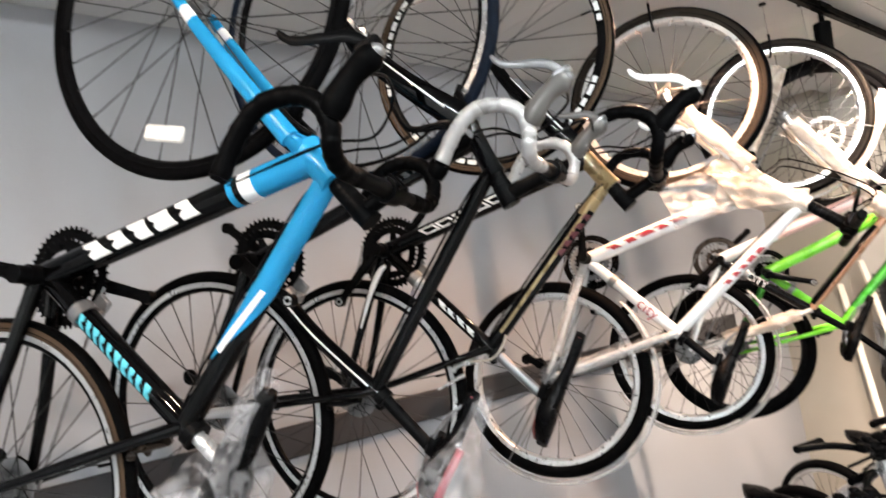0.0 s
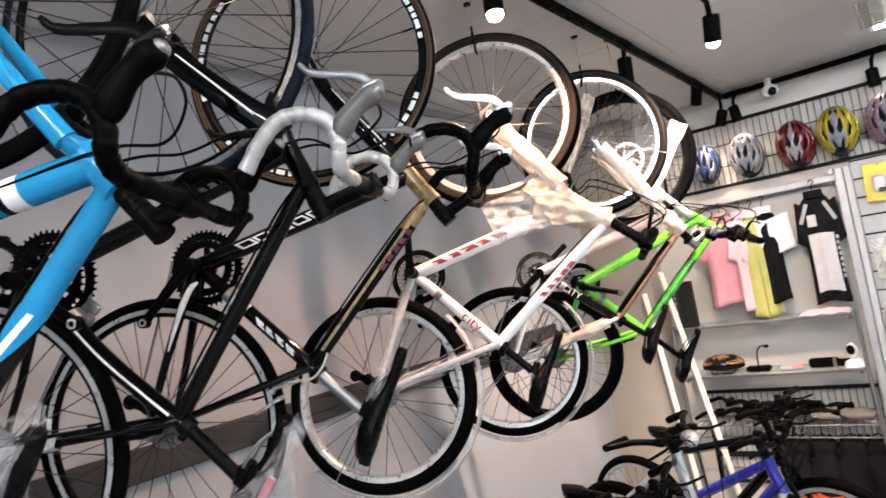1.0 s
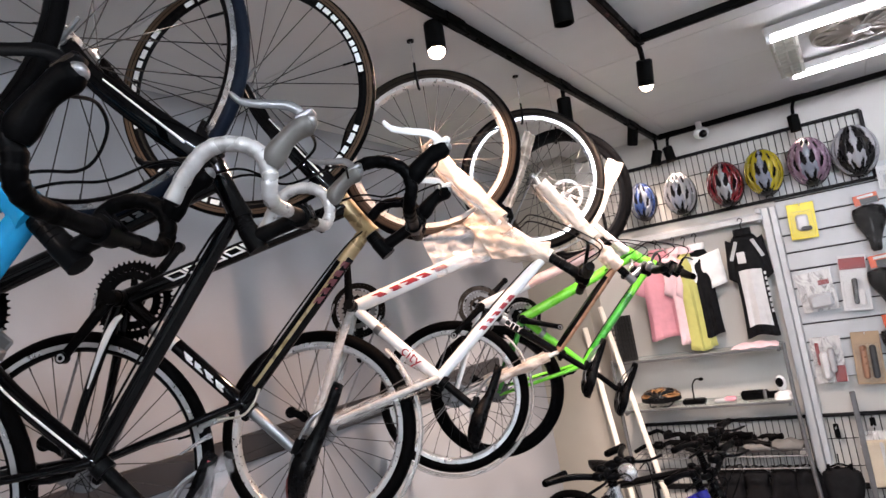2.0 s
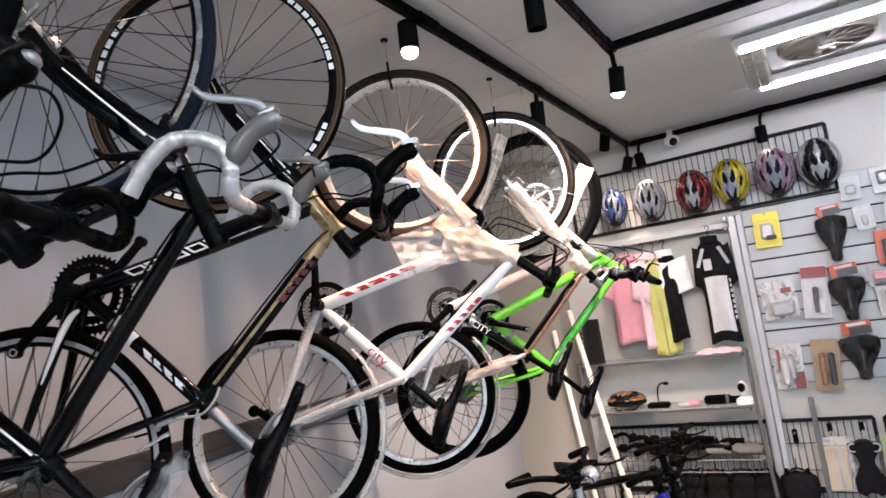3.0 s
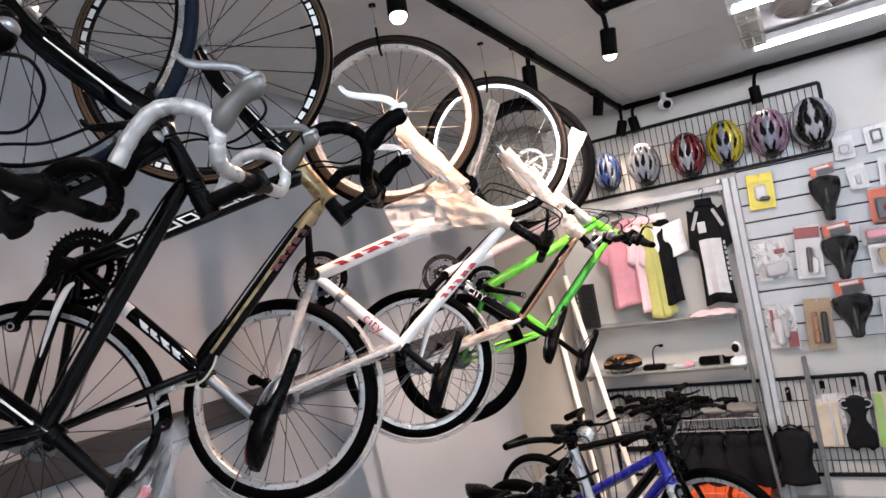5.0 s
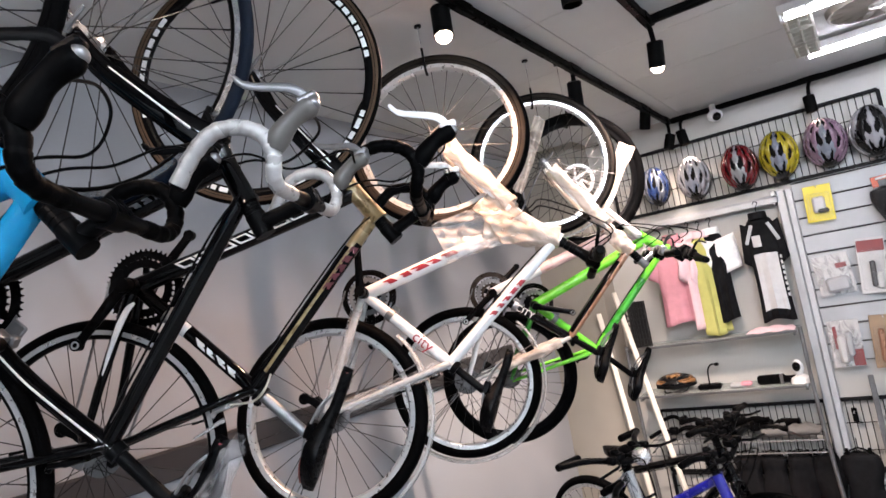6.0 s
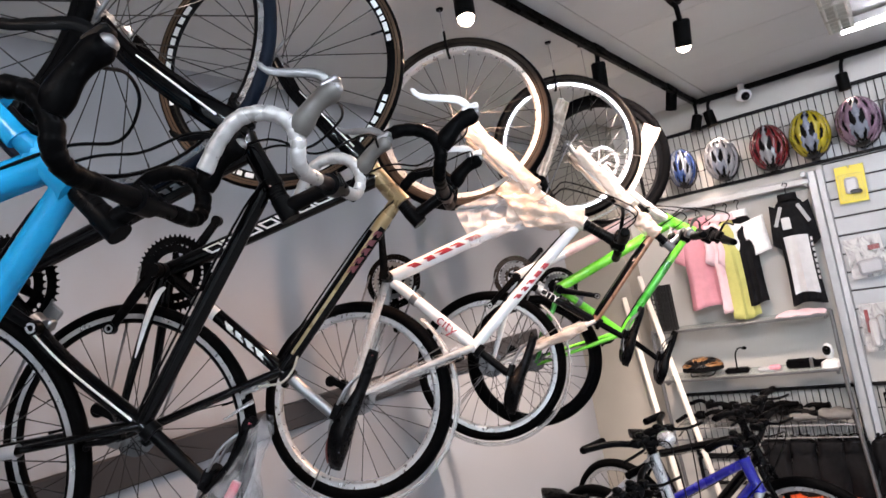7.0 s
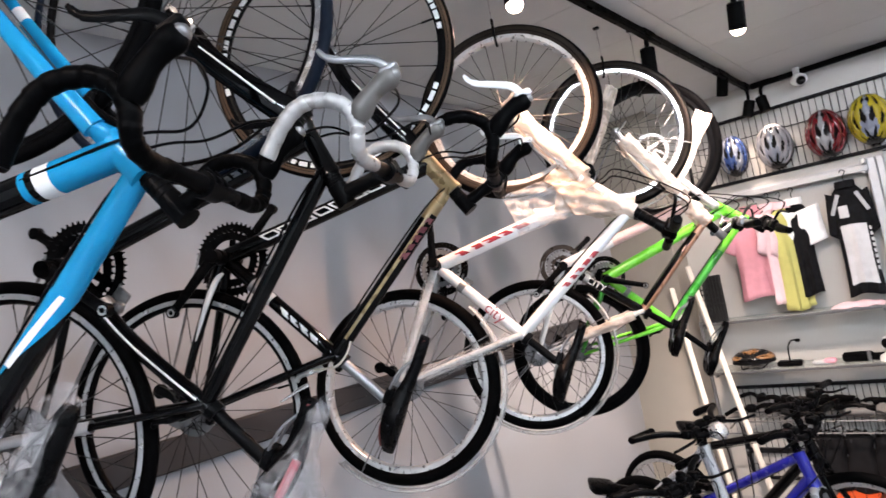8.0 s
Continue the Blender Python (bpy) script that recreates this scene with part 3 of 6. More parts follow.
def bike(label, at, F, road=True, cols=None, R=0.335, tyre=0.0155, front=None, brakes=(M_BLACK, M_BLACK), tyres=(M_RUBBER, M_RUBBER), walls=(None, None), rims=(M_BLACK, M_BLACK), rim_d=0.028, spoke_m=M_BSPOKE, decals=0,
         tape=M_GRIP, hood=M_GRIP, lever=M_BLACK, crank_deg=40, ring_m=M_BLACK, post=0.16, saddle_m=M_SADDLE, base_m=M_BLACK, stem=0.10, spacer=0.05, bar_tilt=0, bar_reach=1.0, bar_tail=0.0, curved_seat=False, disc=False, tube_r=1.0, bend_fork=0.03, sad_tilt=0, saddle_len=0.27, group="bicycles hanging in a row", bar_rise=0.0, bar_sweep=0.03, bar_half=0.30, post_m=M_BLACK, bar=None, fork_r=1.0, bar_m=None):
    b = thing("bicycle", label, "bicycle", group, at=at)
    P = {k: Vector((v[0], 0, v[1])) for k, v in F.items()}
    RH, FH, BB, SC, HB, HU = (P[k] for k in ("RH", "FH", "BB", "SC", "HB", "HU"))
    ax = (HU - HB).normalized()
    ft, fd_ = front or (tyre, rim_d)
    wheel("front_wheel", b, FH, R, ft, tyres[0], rims[0], fd_, spoke_m, decals=decals, wall_m=walls[0], disc=disc, seed=3, inner_m=M_BLACK if road and fd_ > 0.012 else None)
    wheel("rear_wheel", b, RH, R, tyre, tyres[1], rims[1], 0.019 if road else rim_d, spoke_m, wall_m=walls[1], seed=4, inner_m=M_BLACK if road else None)
    tr = tube_r
    r_top, r_down, r_seat = 0.0165 * tr, 0.021 * tr, 0.0165 * tr
    HM = lerp(HB, HU, 0.25)
    HT = HU - ax * 0.012
    f = new("frame")
    f.empty_display_size = 0.05
    f.parent = b
    part("head_tube", Geo().sweep([HB - ax * 0.004, HB + ax * 0.012, lerp(HB, HU, 0.5), HU - ax * 0.012, HU + ax * 0.006], [0.024 * tr, 0.0215 * tr, 0.0205 * tr, 0.0215 * tr, 0.024 * tr], 16), cols["head"], f)
    for nm, a, c, r, key in (("top_tube", HT, SC, r_top, "top"), ("down_tube", HM, BB, r_down, "down")):
        n = len(cols[key])
        at0 = 0.0
        for i, (share, m) in enumerate(cols[key]):
            part(nm, Geo().sweep([lerp(a, c, at0), lerp(a, c, (at0 + share) / 2), lerp(a, c, share)], r, 16), m, f)
            at0 = share
    sd = (SC - BB).normalized()
    if curved_seat:
        mid = lerp(BB, SC, 0.45) + Vector((-0.016, 0, -0.005))
        part("seat_tube", Geo().sweep(spline([BB, lerp(BB, SC, 0.2) + Vector((-0.006, 0, 0)), mid, lerp(BB, SC, 0.75) + Vector((-0.012, 0, -0.004)), SC + sd * 0.02], 5), r_seat * 1.1, 14), cols["seat"], f)
    else:
        part("seat_tube", Geo().cyl(BB, SC + sd * 0.025, r_seat, seg=16), cols["seat"], f)
    for s in (-1, 1):
        y = s * 0.064
        part("seat_stay", Geo().sweep([SC + Vector((0, s * 0.012, 0)), lerp(SC, RH, 0.12) + Vector((0, s * 0.03, 0)), lerp(SC, RH, 0.5) + Vector((0, s * 0.048, 0)), RH + Vector((0.004, y, 0.006))], [0.0095 * tr, 0.009 * tr, 0.008 * tr, 0.0065 * tr], 10), cols["stay"], f)
        part("chain_stay", Geo().sweep([BB + Vector((0, s * 0.02, 0)), lerp(BB, RH, 0.2) + Vector((0, s * 0.032, 0)), lerp(BB, RH, 0.6) + Vector((0, s * 0.055, 0)), RH + Vector((0.01, y, -0.002))], [0.0125 * tr, 0.0115 * tr, 0.0095 * tr, 0.008 * tr], 10), cols["chain"], f)
        part("dropout", Geo().box(RH + Vector((0.006, y, 0)), (0.05, 0.006, 0.035), bevel=0.003), M_STEEL, f)
    k = new("fork")
    k.empty_display_size = 0.05
    k.parent = b
    part("crown", Geo().sweep([HB - ax * 0.028 - Vector((0, 0.034, 0)), HB - ax * 0.012 - Vector((0, 0.02, 0)), HB - ax * 0.008, HB - ax * 0.012 + Vector((0, 0.02, 0)), HB - ax * 0.028 + Vector((0, 0.034, 0))], [0.013, 0.018, 0.021, 0.018, 0.013], 12), cols["fork"][0][1], k)
    top = HB - ax * 0.02
    for s in (-1, 1):
        ctrl = [top + Vector((0, s * 0.034, 0)), lerp(top, FH, 0.35) + Vector((-bend_fork * 0.4, s * 0.046, 0)), lerp(top, FH, 0.75) + Vector((-bend_fork * 0.6, s * 0.05, -0.0)), FH + Vector((0, s * 0.052, 0.004))]
        line = spline(ctrl, 6)
        at0 = 0
        for share, m in cols["fork"]:
            i1 = max(at0 + 1, round(share * (len(line) - 1)))
            part("fork_blade", Geo().sweep(line[at0 : i1 + 1], [(0.0145 - 0.007 * i / (len(line) - 1)) * tr * fork_r for i in range(at0, i1 + 1)], 12, squash=(0.72 / fork_r, (0, 1, 0))), m, k)
            at0 = i1
    # steerer, stem, bar
    st = HU + ax * spacer
    fw = Vector((ax.z, 0, -ax.x))
    c = Vector((bar[0], 0, bar[1])) if bar else st + fw * stem + ax * 0.01
    if bar:
        st = HU + ax * max(0.03, min(0.12, (c - HU).dot(ax) - 0.01))
        spacer = (st - HU).length
    line, rr_ = [], []
    for i in range(5):
        for o, q in ((0.02, 0.0165), (0.06, 0.018), (0.94, 0.018), (0.98, 0.0165)):
            line.append(HU + ax * (0.005 + (i + o) * (spacer - 0.02) / 5))
            rr_.append(q)
    part("steerer_spacer", Geo().sweep(line, rr_, 14), M_BLACK, b)
    g = Geo()
    g.cyl(st - ax * 0.02, st + ax * 0.024, 0.0195, seg=16)
    sr_ = 0.0145 if road else 0.0115
    g.sweep([st, lerp(st, c, 0.5), c], [sr_ + 0.002, sr_, sr_ + 0.002], 14)
    g.cyl(c - Vector((0, 0.022, 0)), c + Vector((0, 0.022, 0)), 0.0215, seg=16)
    for y in (-0.013, 0.013):
        g.cyl(c + fw * 0.02 + Vector((0, y, 0)) - ax * 0.016, c + fw * 0.02 + Vector((0, y, 0)) + ax * 0.016, 0.004, seg=8)
    part("stem", g, bar_m or M_BLACK, b)
    if road:
        drop_bar(b, c, bar_tilt, tape, hood, lever, reach=bar_reach, tail=bar_tail)
    else:
        flat_bar(b, c, bar_tilt, tape, bar_m, rise=bar_rise, sweep=bar_sweep, half=bar_half)
    # seat post and saddle
    e = SC + sd * post
    g = Geo().cyl(SC + sd * 0.0, e, 0.0135, seg=14)
    part("seat_post", g, post_m, b)
    part("seat_clamp", Geo().cyl(SC + sd * 0.012, SC + sd * 0.032, r_seat + 0.005, seg=16).box(SC + sd * 0.022 + Vector((-0.022, 0, 0)), (0.014, 0.02, 0.016), bevel=0.003), M_BLACK, b)
    saddle(b, e + Vector((0.012, 0, 0.02)), sad_tilt, saddle_m, base_m, saddle_len)
    # drive train
    crankset(b, BB, 0.098 if road else 0.088, radians(crank_deg), ring_m, M_BLACK, 46 if road else 40, 2 if road else 3)
    cs = new("cassette")
    cs.parent = b
    cs.location = RH
    for i in range(7):
        part("sprocket", Geo().ring((0, -0.052 + 0.0042 * i, 0), 0.028 + 0.0045 * i, [(-0.014, -0.001), (0.0, -0.001), (0.003, 0), (0.0, 0.001), (-0.014, 0.001)], 28), M_STEEL, cs)
    part("lock_ring", Geo().cyl((0, -0.055, 0), (0, -0.02, 0), 0.02), M_STEEL, cs)
    g = Geo()
    cr = 0.098 if road else 0.088
    d = (RH - BB).normalized()
    n = Vector((d.z, 0, -d.x))
    if n.z < 0:
        n = -n
    yc = Vector((0, -0.045, 0))
    jock = RH + Vector((0.02, -0.04, -0.075))
    for a, c2 in ((BB + n * cr + yc, RH + n * 0.045 + yc), (BB - n * cr + yc, jock + Vector((0.0, 0, -0.028)))):
        line = [lerp(a, c2, i / 40) for i in range(41)]
        g.sweep(line, [0.0042 if i % 2 else 0.003 for i in range(41)], 6)
    part("chain", g, M_STEEL, b)
    g = Geo()
    g.box(RH + Vector((0.02, -0.06, -0.03)), (0.03, 0.02, 0.05), bevel=0.006)
    g.sweep([RH + Vector((0.02, -0.052, -0.045)), jock + Vector((0, -0.004, 0.01)), jock + Vector((-0.005, -0.004, -0.045))], [0.008, 0.007, 0.006], 8)
    for q in (jock, jock + Vector((-0.006, 0, -0.05))):
        g.cyl(q - Vector((0, 0.003, 0)), q + Vector((0, 0.003, 0)), 0.02, seg=16)
    g.box(jock + Vector((-0.003, 0.006, -0.025)), (0.024, 0.003, 0.075), bevel=0.001)
    g.box(jock + Vector((-0.003, -0.006, -0.025)), (0.024, 0.003, 0.075), bevel=0.001)
    part("rear_derailleur", g, M_BLACK, b)
    g = Geo()
    fd = BB + sd * 0.12
    g.box(fd + Vector((0.012, -0.032, 0)), (0.05, 0.01, 0.035), pose(0, 0, 0, 0, -15, 0), bevel=0.003)
    g.cyl(fd - sd * 0.012, fd + sd * 0.012, r_seat + 0.004)
    g.box(fd + Vector((0.0, -0.02, 0.012)), (0.025, 0.025, 0.02), bevel=0.004)
    part("front_derailleur", g, M_STEEL, b)
    # brakes
    for nm, o, dd in (("front_brake", HB - ax * 0.02 + fw * 0.02, -ax), ("rear_brake", lerp(SC, RH, 0.13) + Vector((-0.01, 0, 0.012)), (RH - SC).normalized())):
        g = Geo()
        for s in (-1, 1):
            g.sweep(spline([o + Vector((0, s * 0.004, 0)), o + dd * 0.015 + Vector((0, s * 0.03, 0)), o + dd * 0.05 + Vector((0, s * 0.026, 0))], 4), [0.008] * 5 + [0.006] * 4, 8)
            g.box(o + dd * 0.05 + Vector((0, s * 0.02, 0)), (0.03, 0.01, 0.012), bevel=0.002)
        g.cyl(o - dd * 0.01, o + dd * 0.01, 0.009)
        part(nm, g, brakes[0] if nm == "front_brake" else brakes[1], b)
    # cables
    hb = c + Vector((0.02, 0, -0.01))
    for s in (-1, 1):
        if road:
            hm = pose(c.x, 0, c.z, 0, bar_tilt, 0) @ Matrix.Diagonal((bar_reach, 1, bar_reach, 1))
            first = [hm @ Vector((0.135, s * 0.188, 0.03)), hm @ Vector((0.15, s * 0.13, 0.03)), hm @ Vector((0.13, s * 0.07, 0.015)), HB + ax * 0.09 + fw * 0.10 + Vector((0, s * 0.03, 0))]
        else:
            first = [c + Vector((0.02, s * (bar_half - 0.15), -0.015)), c + Vector((0.1, s * (bar_half - 0.15) * 0.55, 0.01)), HB + ax * 0.07 + fw * 0.09 + Vector((0, s * 0.04, 0))]
        g = Geo().sweep(spline(first + [HB + ax * 0.03 + fw * 0.03 + Vector((0, s * 0.03, 0)), lerp(HM, BB, 0.25) + Vector((0, s * 0.024, -0.01))], 7), 0.0026, 6)
        part("brake_cable", g, M_BLACK, b)
    g = Geo().sweep(spline([HT + Vector((0, 0.02, 0)), lerp(HT, SC, 0.2) + Vector((0, 0.008, -r_top - 0.003)), lerp(HT, SC, 0.9) + Vector((0, 0.006, -r_top - 0.003)), SC + Vector((-0.02, 0, 0.0))], 5), 0.0024, 6)
    part("top_cable", g, M_BLACK, b)
    return b, P


def wrap_sleeve(b, p0, p1, r, material, seed, flare=0.0, n=64, seg=26):
    """Loose crumpled sleeve round a tube."""
    rnd = random.Random(seed)
    g = Geo()
    p0, p1 = Vector(p0), Vector(p1)
    ph = [rnd.uniform(0, 6.28) for _ in range(6)]

    def f(u, v):
        d = (p1 - p0).normalized()
        s1 = d.orthogonal().normalized()
        s2 = d.cross(s1)
        a = 2 * math.pi * v
        rr_ = r * (1 + 0.09 * math.sin(3 * a + ph[0] + u * 7) + 0.06 * math.sin(5 * a - u * 13 + ph[1]) + 0.07 * math.sin(u * 11 + ph[2]) + 0.03 * math.sin(u * 31 + 2 * a) + 0.02 * abs(math.sin(u * 5 + 3 * a + ph[3])) + 0.02 * abs(math.sin(5 * a - u * 4 + ph[4]))) + flare * max(0, u - 0.75) * 4
        return lerp(p0, p1, u) + (s1 * math.cos(a) + s2 * math.sin(a)) * rr_

    return part("wrap", g.sheet(f, n, seg), material, b, "crumpled protective packing sleeve")


def fr(FH, BB, SC, HB, HU):
    return dict(RH=(0, 0), FH=FH, BB=BB, SC=SC, HB=HB, HU=HU)


M_FILMED = mat("film_covered_white_paint", (0.44, 0.43, 0.42), 0.22, vary=0.3, scale=45, bump=0.6, bscale=60)

# blue and black road bicycle
B1, P1 = bike("sky blue and black road bicycle hanging by its front wheel", pose(0.388, -3.615, 1.435, 173.67, -58.22, 38.77),
    fr((1.008, 0.004), (0.419, -0.082), (0.313, 0.34), (0.836, 0.36), (0.807, 0.43)),
    cols=dict(head=M_BLUE, top=[(0.45, M_BLUE), (1, M_GLOSSBLACK)], down=[(0.185, M_BLUE), (0.23, M_WHITED), (0.25, M_GLOSSBLACK), (0.27, M_BLUE), (1, M_GLOSSBLACK)], seat=M_GLOSSBLACK, stay=M_GLOSSBLACK, chain=M_GLOSSBLACK, fork=[(0.72, M_BLUE), (0.84, M_WHITED), (1, M_BLUE)]),
    walls=(None, M_BROWN), rims=(M_BLACK, M_ALLOY), front=(0.0125, 0.011), bend_fork=0.004, brakes=(M_BLACK, M_BRONZE), tube_r=1.3, crank_deg=260, post=0.09, bar=(0.825, 0.532), bar_tilt=15, bar_reach=0.96, post_m=M_ALLOY)
part("lettering_block", lettering(lerp(P1["HB"], P1["HU"], 0.25), P1["BB"], 0.0275, 0.36, 0.78, 5, 0.72, 11), M_WHITED, B1, "white block lettering on the down tube")
TOP1 = P1["HU"] - (P1["HU"] - P1["HB"]).normalized() * 0.012
part("paint_tongue", tongue(TOP1, P1["SC"], 0.0227, 0.44, 0.74, (-1.7, 1.9), (0.5, 0.95)), M_BLUE, B1, "blue painted tongue running out over the black tube")
part("paint_slash", tongue(TOP1, P1["SC"], 0.0234, 0.44, 0.70, (-0.7, -0.3), (0.0, 0.6)), M_WHITED, B1, "white painted slash on the top tube")
part("lettering_block", lettering(P1["BB"], P1["SC"], 0.0216, 0.24, 0.80, 11, 0.55, 12, lean=0.7), M_CYAN, B1, "cyan block lettering on the seat tube")

B2, P2 = bike("gloss black road bicycle with silver bar tape, hung up", pose(0.358, -3.182, 1.496, -177.2, -56.28, 27.22),
    fr((0.945, 0.0), (0.38, -0.03), (0.257, 0.37), (0.845, 0.34), (0.781, 0.427)),
    cols=dict(head=M_GLOSSBLACK, top=[(1, M_GLOSSBLACK)], down=[(1, M_GLOSSBLACK)], seat=M_GLOSSBLACK, stay=M_GLOSSBLACK, chain=M_GLOSSBLACK, fork=[(1, M_GLOSSBLACK)]),
    tyres=(M_BLUETYRE, M_RUBBER), rims=(M_DULLRIM, M_ALLOY), front=(0.0135, 0.018), tape=M_SILVER, hood=M_HOODGREY, lever=M_STEEL, curved_seat=True, crank_deg=94, tube_r=0.95, post=0.165, bar=(0.826, 0.535), bar_tilt=12, bar_reach=0.86, base_m=M_REDTRIM, fork_r=2.2)
B3, P3 = bike("black and champagne gold road bicycle hanging by its front wheel", pose(0.334, -2.781, 1.441, 175.41, -59.25, 36.11),
    fr((1.026, 0.005), (0.418, -0.071), (0.292, 0.31), (0.851, 0.335), (0.795, 0.443)),
    cols=dict(head=M_GOLD, top=[(0.12, M_GOLD), (0.9, M_GOLD), (1, M_GLOSSBLACK)], down=[(1, M_GLOSSBLACK)], seat=M_GLOSSBLACK, stay=M_GLOSSBLACK, chain=M_GLOSSBLACK, fork=[(1, M_GLOSSBLACK)]),
    walls=(M_BROWN, None), rims=(M_BLACK, M_ALLOY), front=(0.0125, 0.020), post_m=M_STEEL, brakes=(M_BLACK, M_ALLOY), lever=M_WHITEP, crank_deg=192, post=0.17, bar=(0.852, 0.54), bar_tilt=7, bar_tail=0.055, fork_r=1.5, base_m=M_REDBROWN, saddle_len=0.30, decals=5, rim_d=0.03, tube_r=1.1)
B4, P4 = bike("white city bicycle with red lettering, partly in packing wrap", pose(0.391, -2.025, 1.358, 161.8, -59.32, 42.68),
    fr((1.048, -0.002), (0.424, -0.044), (0.303, 0.323), (0.86, 0.36), (0.82, 0.531)), road=False,
    cols=dict(head=M_WHITEP, top=[(1, M_WHITEP)], down=[(1, M_WHITEP)], seat=M_WHITEP, stay=M_FILMED, chain=M_FILMED, fork=[(1, M_WHITEP)]),
    tyre=0.024, walls=(M_DBROWN, None), rims=(M_ALLOY, M_ALLOY), rim_d=0.016, spoke_m=M_BSPOKE, crank_deg=-24, post=0.14, tube_r=1.15, bar=(0.81, 0.67), bar_half=0.21)
B5, P5 = bike("copper and black city bicycle with pale fork, in packing wrap", pose(0.396, -1.167, 1.308, -178.65, -60.2, 31.36),
    fr((1.05, -0.001), (0.411, -0.027), (0.342, 0.367), (0.86, 0.36), (0.80, 0.50)), road=False,
    cols=dict(head=M_COPPER, top=[(1, M_COPPER)], down=[(0.6, M_PINKP), (1, M_WHITEP)], seat=M_GLOSSBLACK, stay=M_FILMED, chain=M_WHITEP, fork=[(1, M_WHITEP)]),
    tyre=0.024, walls=(M_DBROWN, None), rims=(M_ALLOY, M_ALLOY), rim_d=0.016, spoke_m=M_BSPOKE, ring_m=M_BRONZE, crank_deg=204, post=0.14, bar=(0.84, 0.61), tube_r=1.1, bar_m=M_STEEL)
B6, P6 = bike("lime green mountain bicycle hanging by its front wheel", pose(0.414, -0.808, 1.257, -163.77, -60.24, 16.98),
    fr((1.015, -0.005), (0.382, -0.003), (0.269, 0.355), (0.86, 0.37), (0.839, 0.51)), road=False,
    cols=dict(head=M_GREEN, top=[(0.3, M_GREEN), (0.85, M_DGREEN), (1, M_GREEN)], down=[(1, M_GREEN)], seat=M_GREEN, stay=M_GREEN, chain=M_DGREEN, fork=[(1, M_WHITEP)]),
    R=0.33, tyre=0.024, rims=(M_BLACK, M_BLACK), rim_d=0.016, spoke_m=M_BSPOKE, crank_deg=80, disc=True, post=0.21, tube_r=1.15, bar=(0.865, 0.60))

# ---- lamps ----
def spot_lamp(at, aim, power, proud=True, L=0.11, r=0.034, base=None, cone=112, tint=(1.0, 0.84, 0.66)):
    """Track lamp: adapter on the track, arm, tilted can with a bulb."""
    e = thing("track_spotlight", "black cylindrical track spotlight, " + ("lit" if power else "seen unlit"), "spotlight", "track spotlights")
    at, aim = Vector(at), Vector(aim)
    d = (aim - at).normalized()
    p = at - d * L
    bx = Vector(base)
    part("adapter", Geo().box(bx + Vector((0, 0, -0.028)), (0.042, 0.13, 0.034) if abs(bx.x - 1.0) < 0.05 or abs(bx.x - 1.42) < 0.05 else (0.13, 0.042, 0.034), bevel=0.004), M_SHELL, e)
    part("arm", Geo().sweep([bx + Vector((0, 0, -0.04)), lerp(bx, p, 0.6) + Vector((0, 0, -0.0)), p + d * 0.03], 0.011, 8), M_SHELL, e)
    q = d.to_track_quat("Z", "Y").to_matrix().to_4x4()
    g = Geo()
    prof = [(r * 0.72, 0), (r, 0.006), (r, L), (r - 0.004, L), (r - 0.004, L - 0.018), (0.0, L - 0.02)]
    gg = Geo().ring((0, 0, 0), 0, prof, 20, axis="Z", prof_closed=False)
    gg.ring((0, 0, 0), 0, [(0, 0), (r * 0.72, 0)], 20, axis="Z", prof_closed=False)
    m = Matrix.Translation(p) @ q
    g.add([m @ Vector(v) for v in gg.v], gg.f)
    part("can", g, M_SHELL, e)
    if power:
        b = Geo().ball((0, 0, 0 if proud else -0.014), (r - 0.005, r - 0.005, 0.026 if proud else 0.008), 16, 10)
        g = Geo().add([m @ (Vector(v) + Vector((0, 0, L + 0.0))) for v in b.v], b.f)
        part("bulb", g, M_BULB, e, "glowing warm white bulb")
        ld = bpy.data.lights.new("spot_light", "SPOT")
        ld.energy, ld.color, ld.spot_size, ld.spot_blend, ld.shadow_soft_size = power, tint, radians(cone), 0.75, 0.022
        lo = new("spot_light", ld)
        lo.matrix_basis = look(at + d * 0.03, aim)
    return e


def track(name, p0, p1):
    d = Vector(p1) - Vector(p0)
    size = (0.036, abs(d.y), 0.03) if abs(d.y) > abs(d.x) else (abs(d.x), 0.036, 0.03)
    e = thing(name, "black lighting track fixed under the ceiling", "lighting track")
    c = lerp(p0, p1, 0.5)
    part("rail", Geo().box(c, size, bevel=0.003), M_SHELL, e)
    s2 = (0.016, size[1], 0.006) if size[0] < size[1] else (size[0], 0.016, 0.006)
    part("slot", Geo().box(c + Vector((0, 0, -0.0165)), s2), M_BLACK, e)
    return e


TZ = CEIL - 0.04
track("lighting_track", (1.0, -5.5, TZ), (1.0, 1.05, TZ))
track("lighting_track", (1.02, 1.05, TZ), (4.4, 1.05, TZ))
track("lighting_track", (1.425, -5.5, TZ), (1.425, -0.93, TZ))
track("lighting_track", (1.445, -0.93, TZ), (4.4, -0.93, TZ))

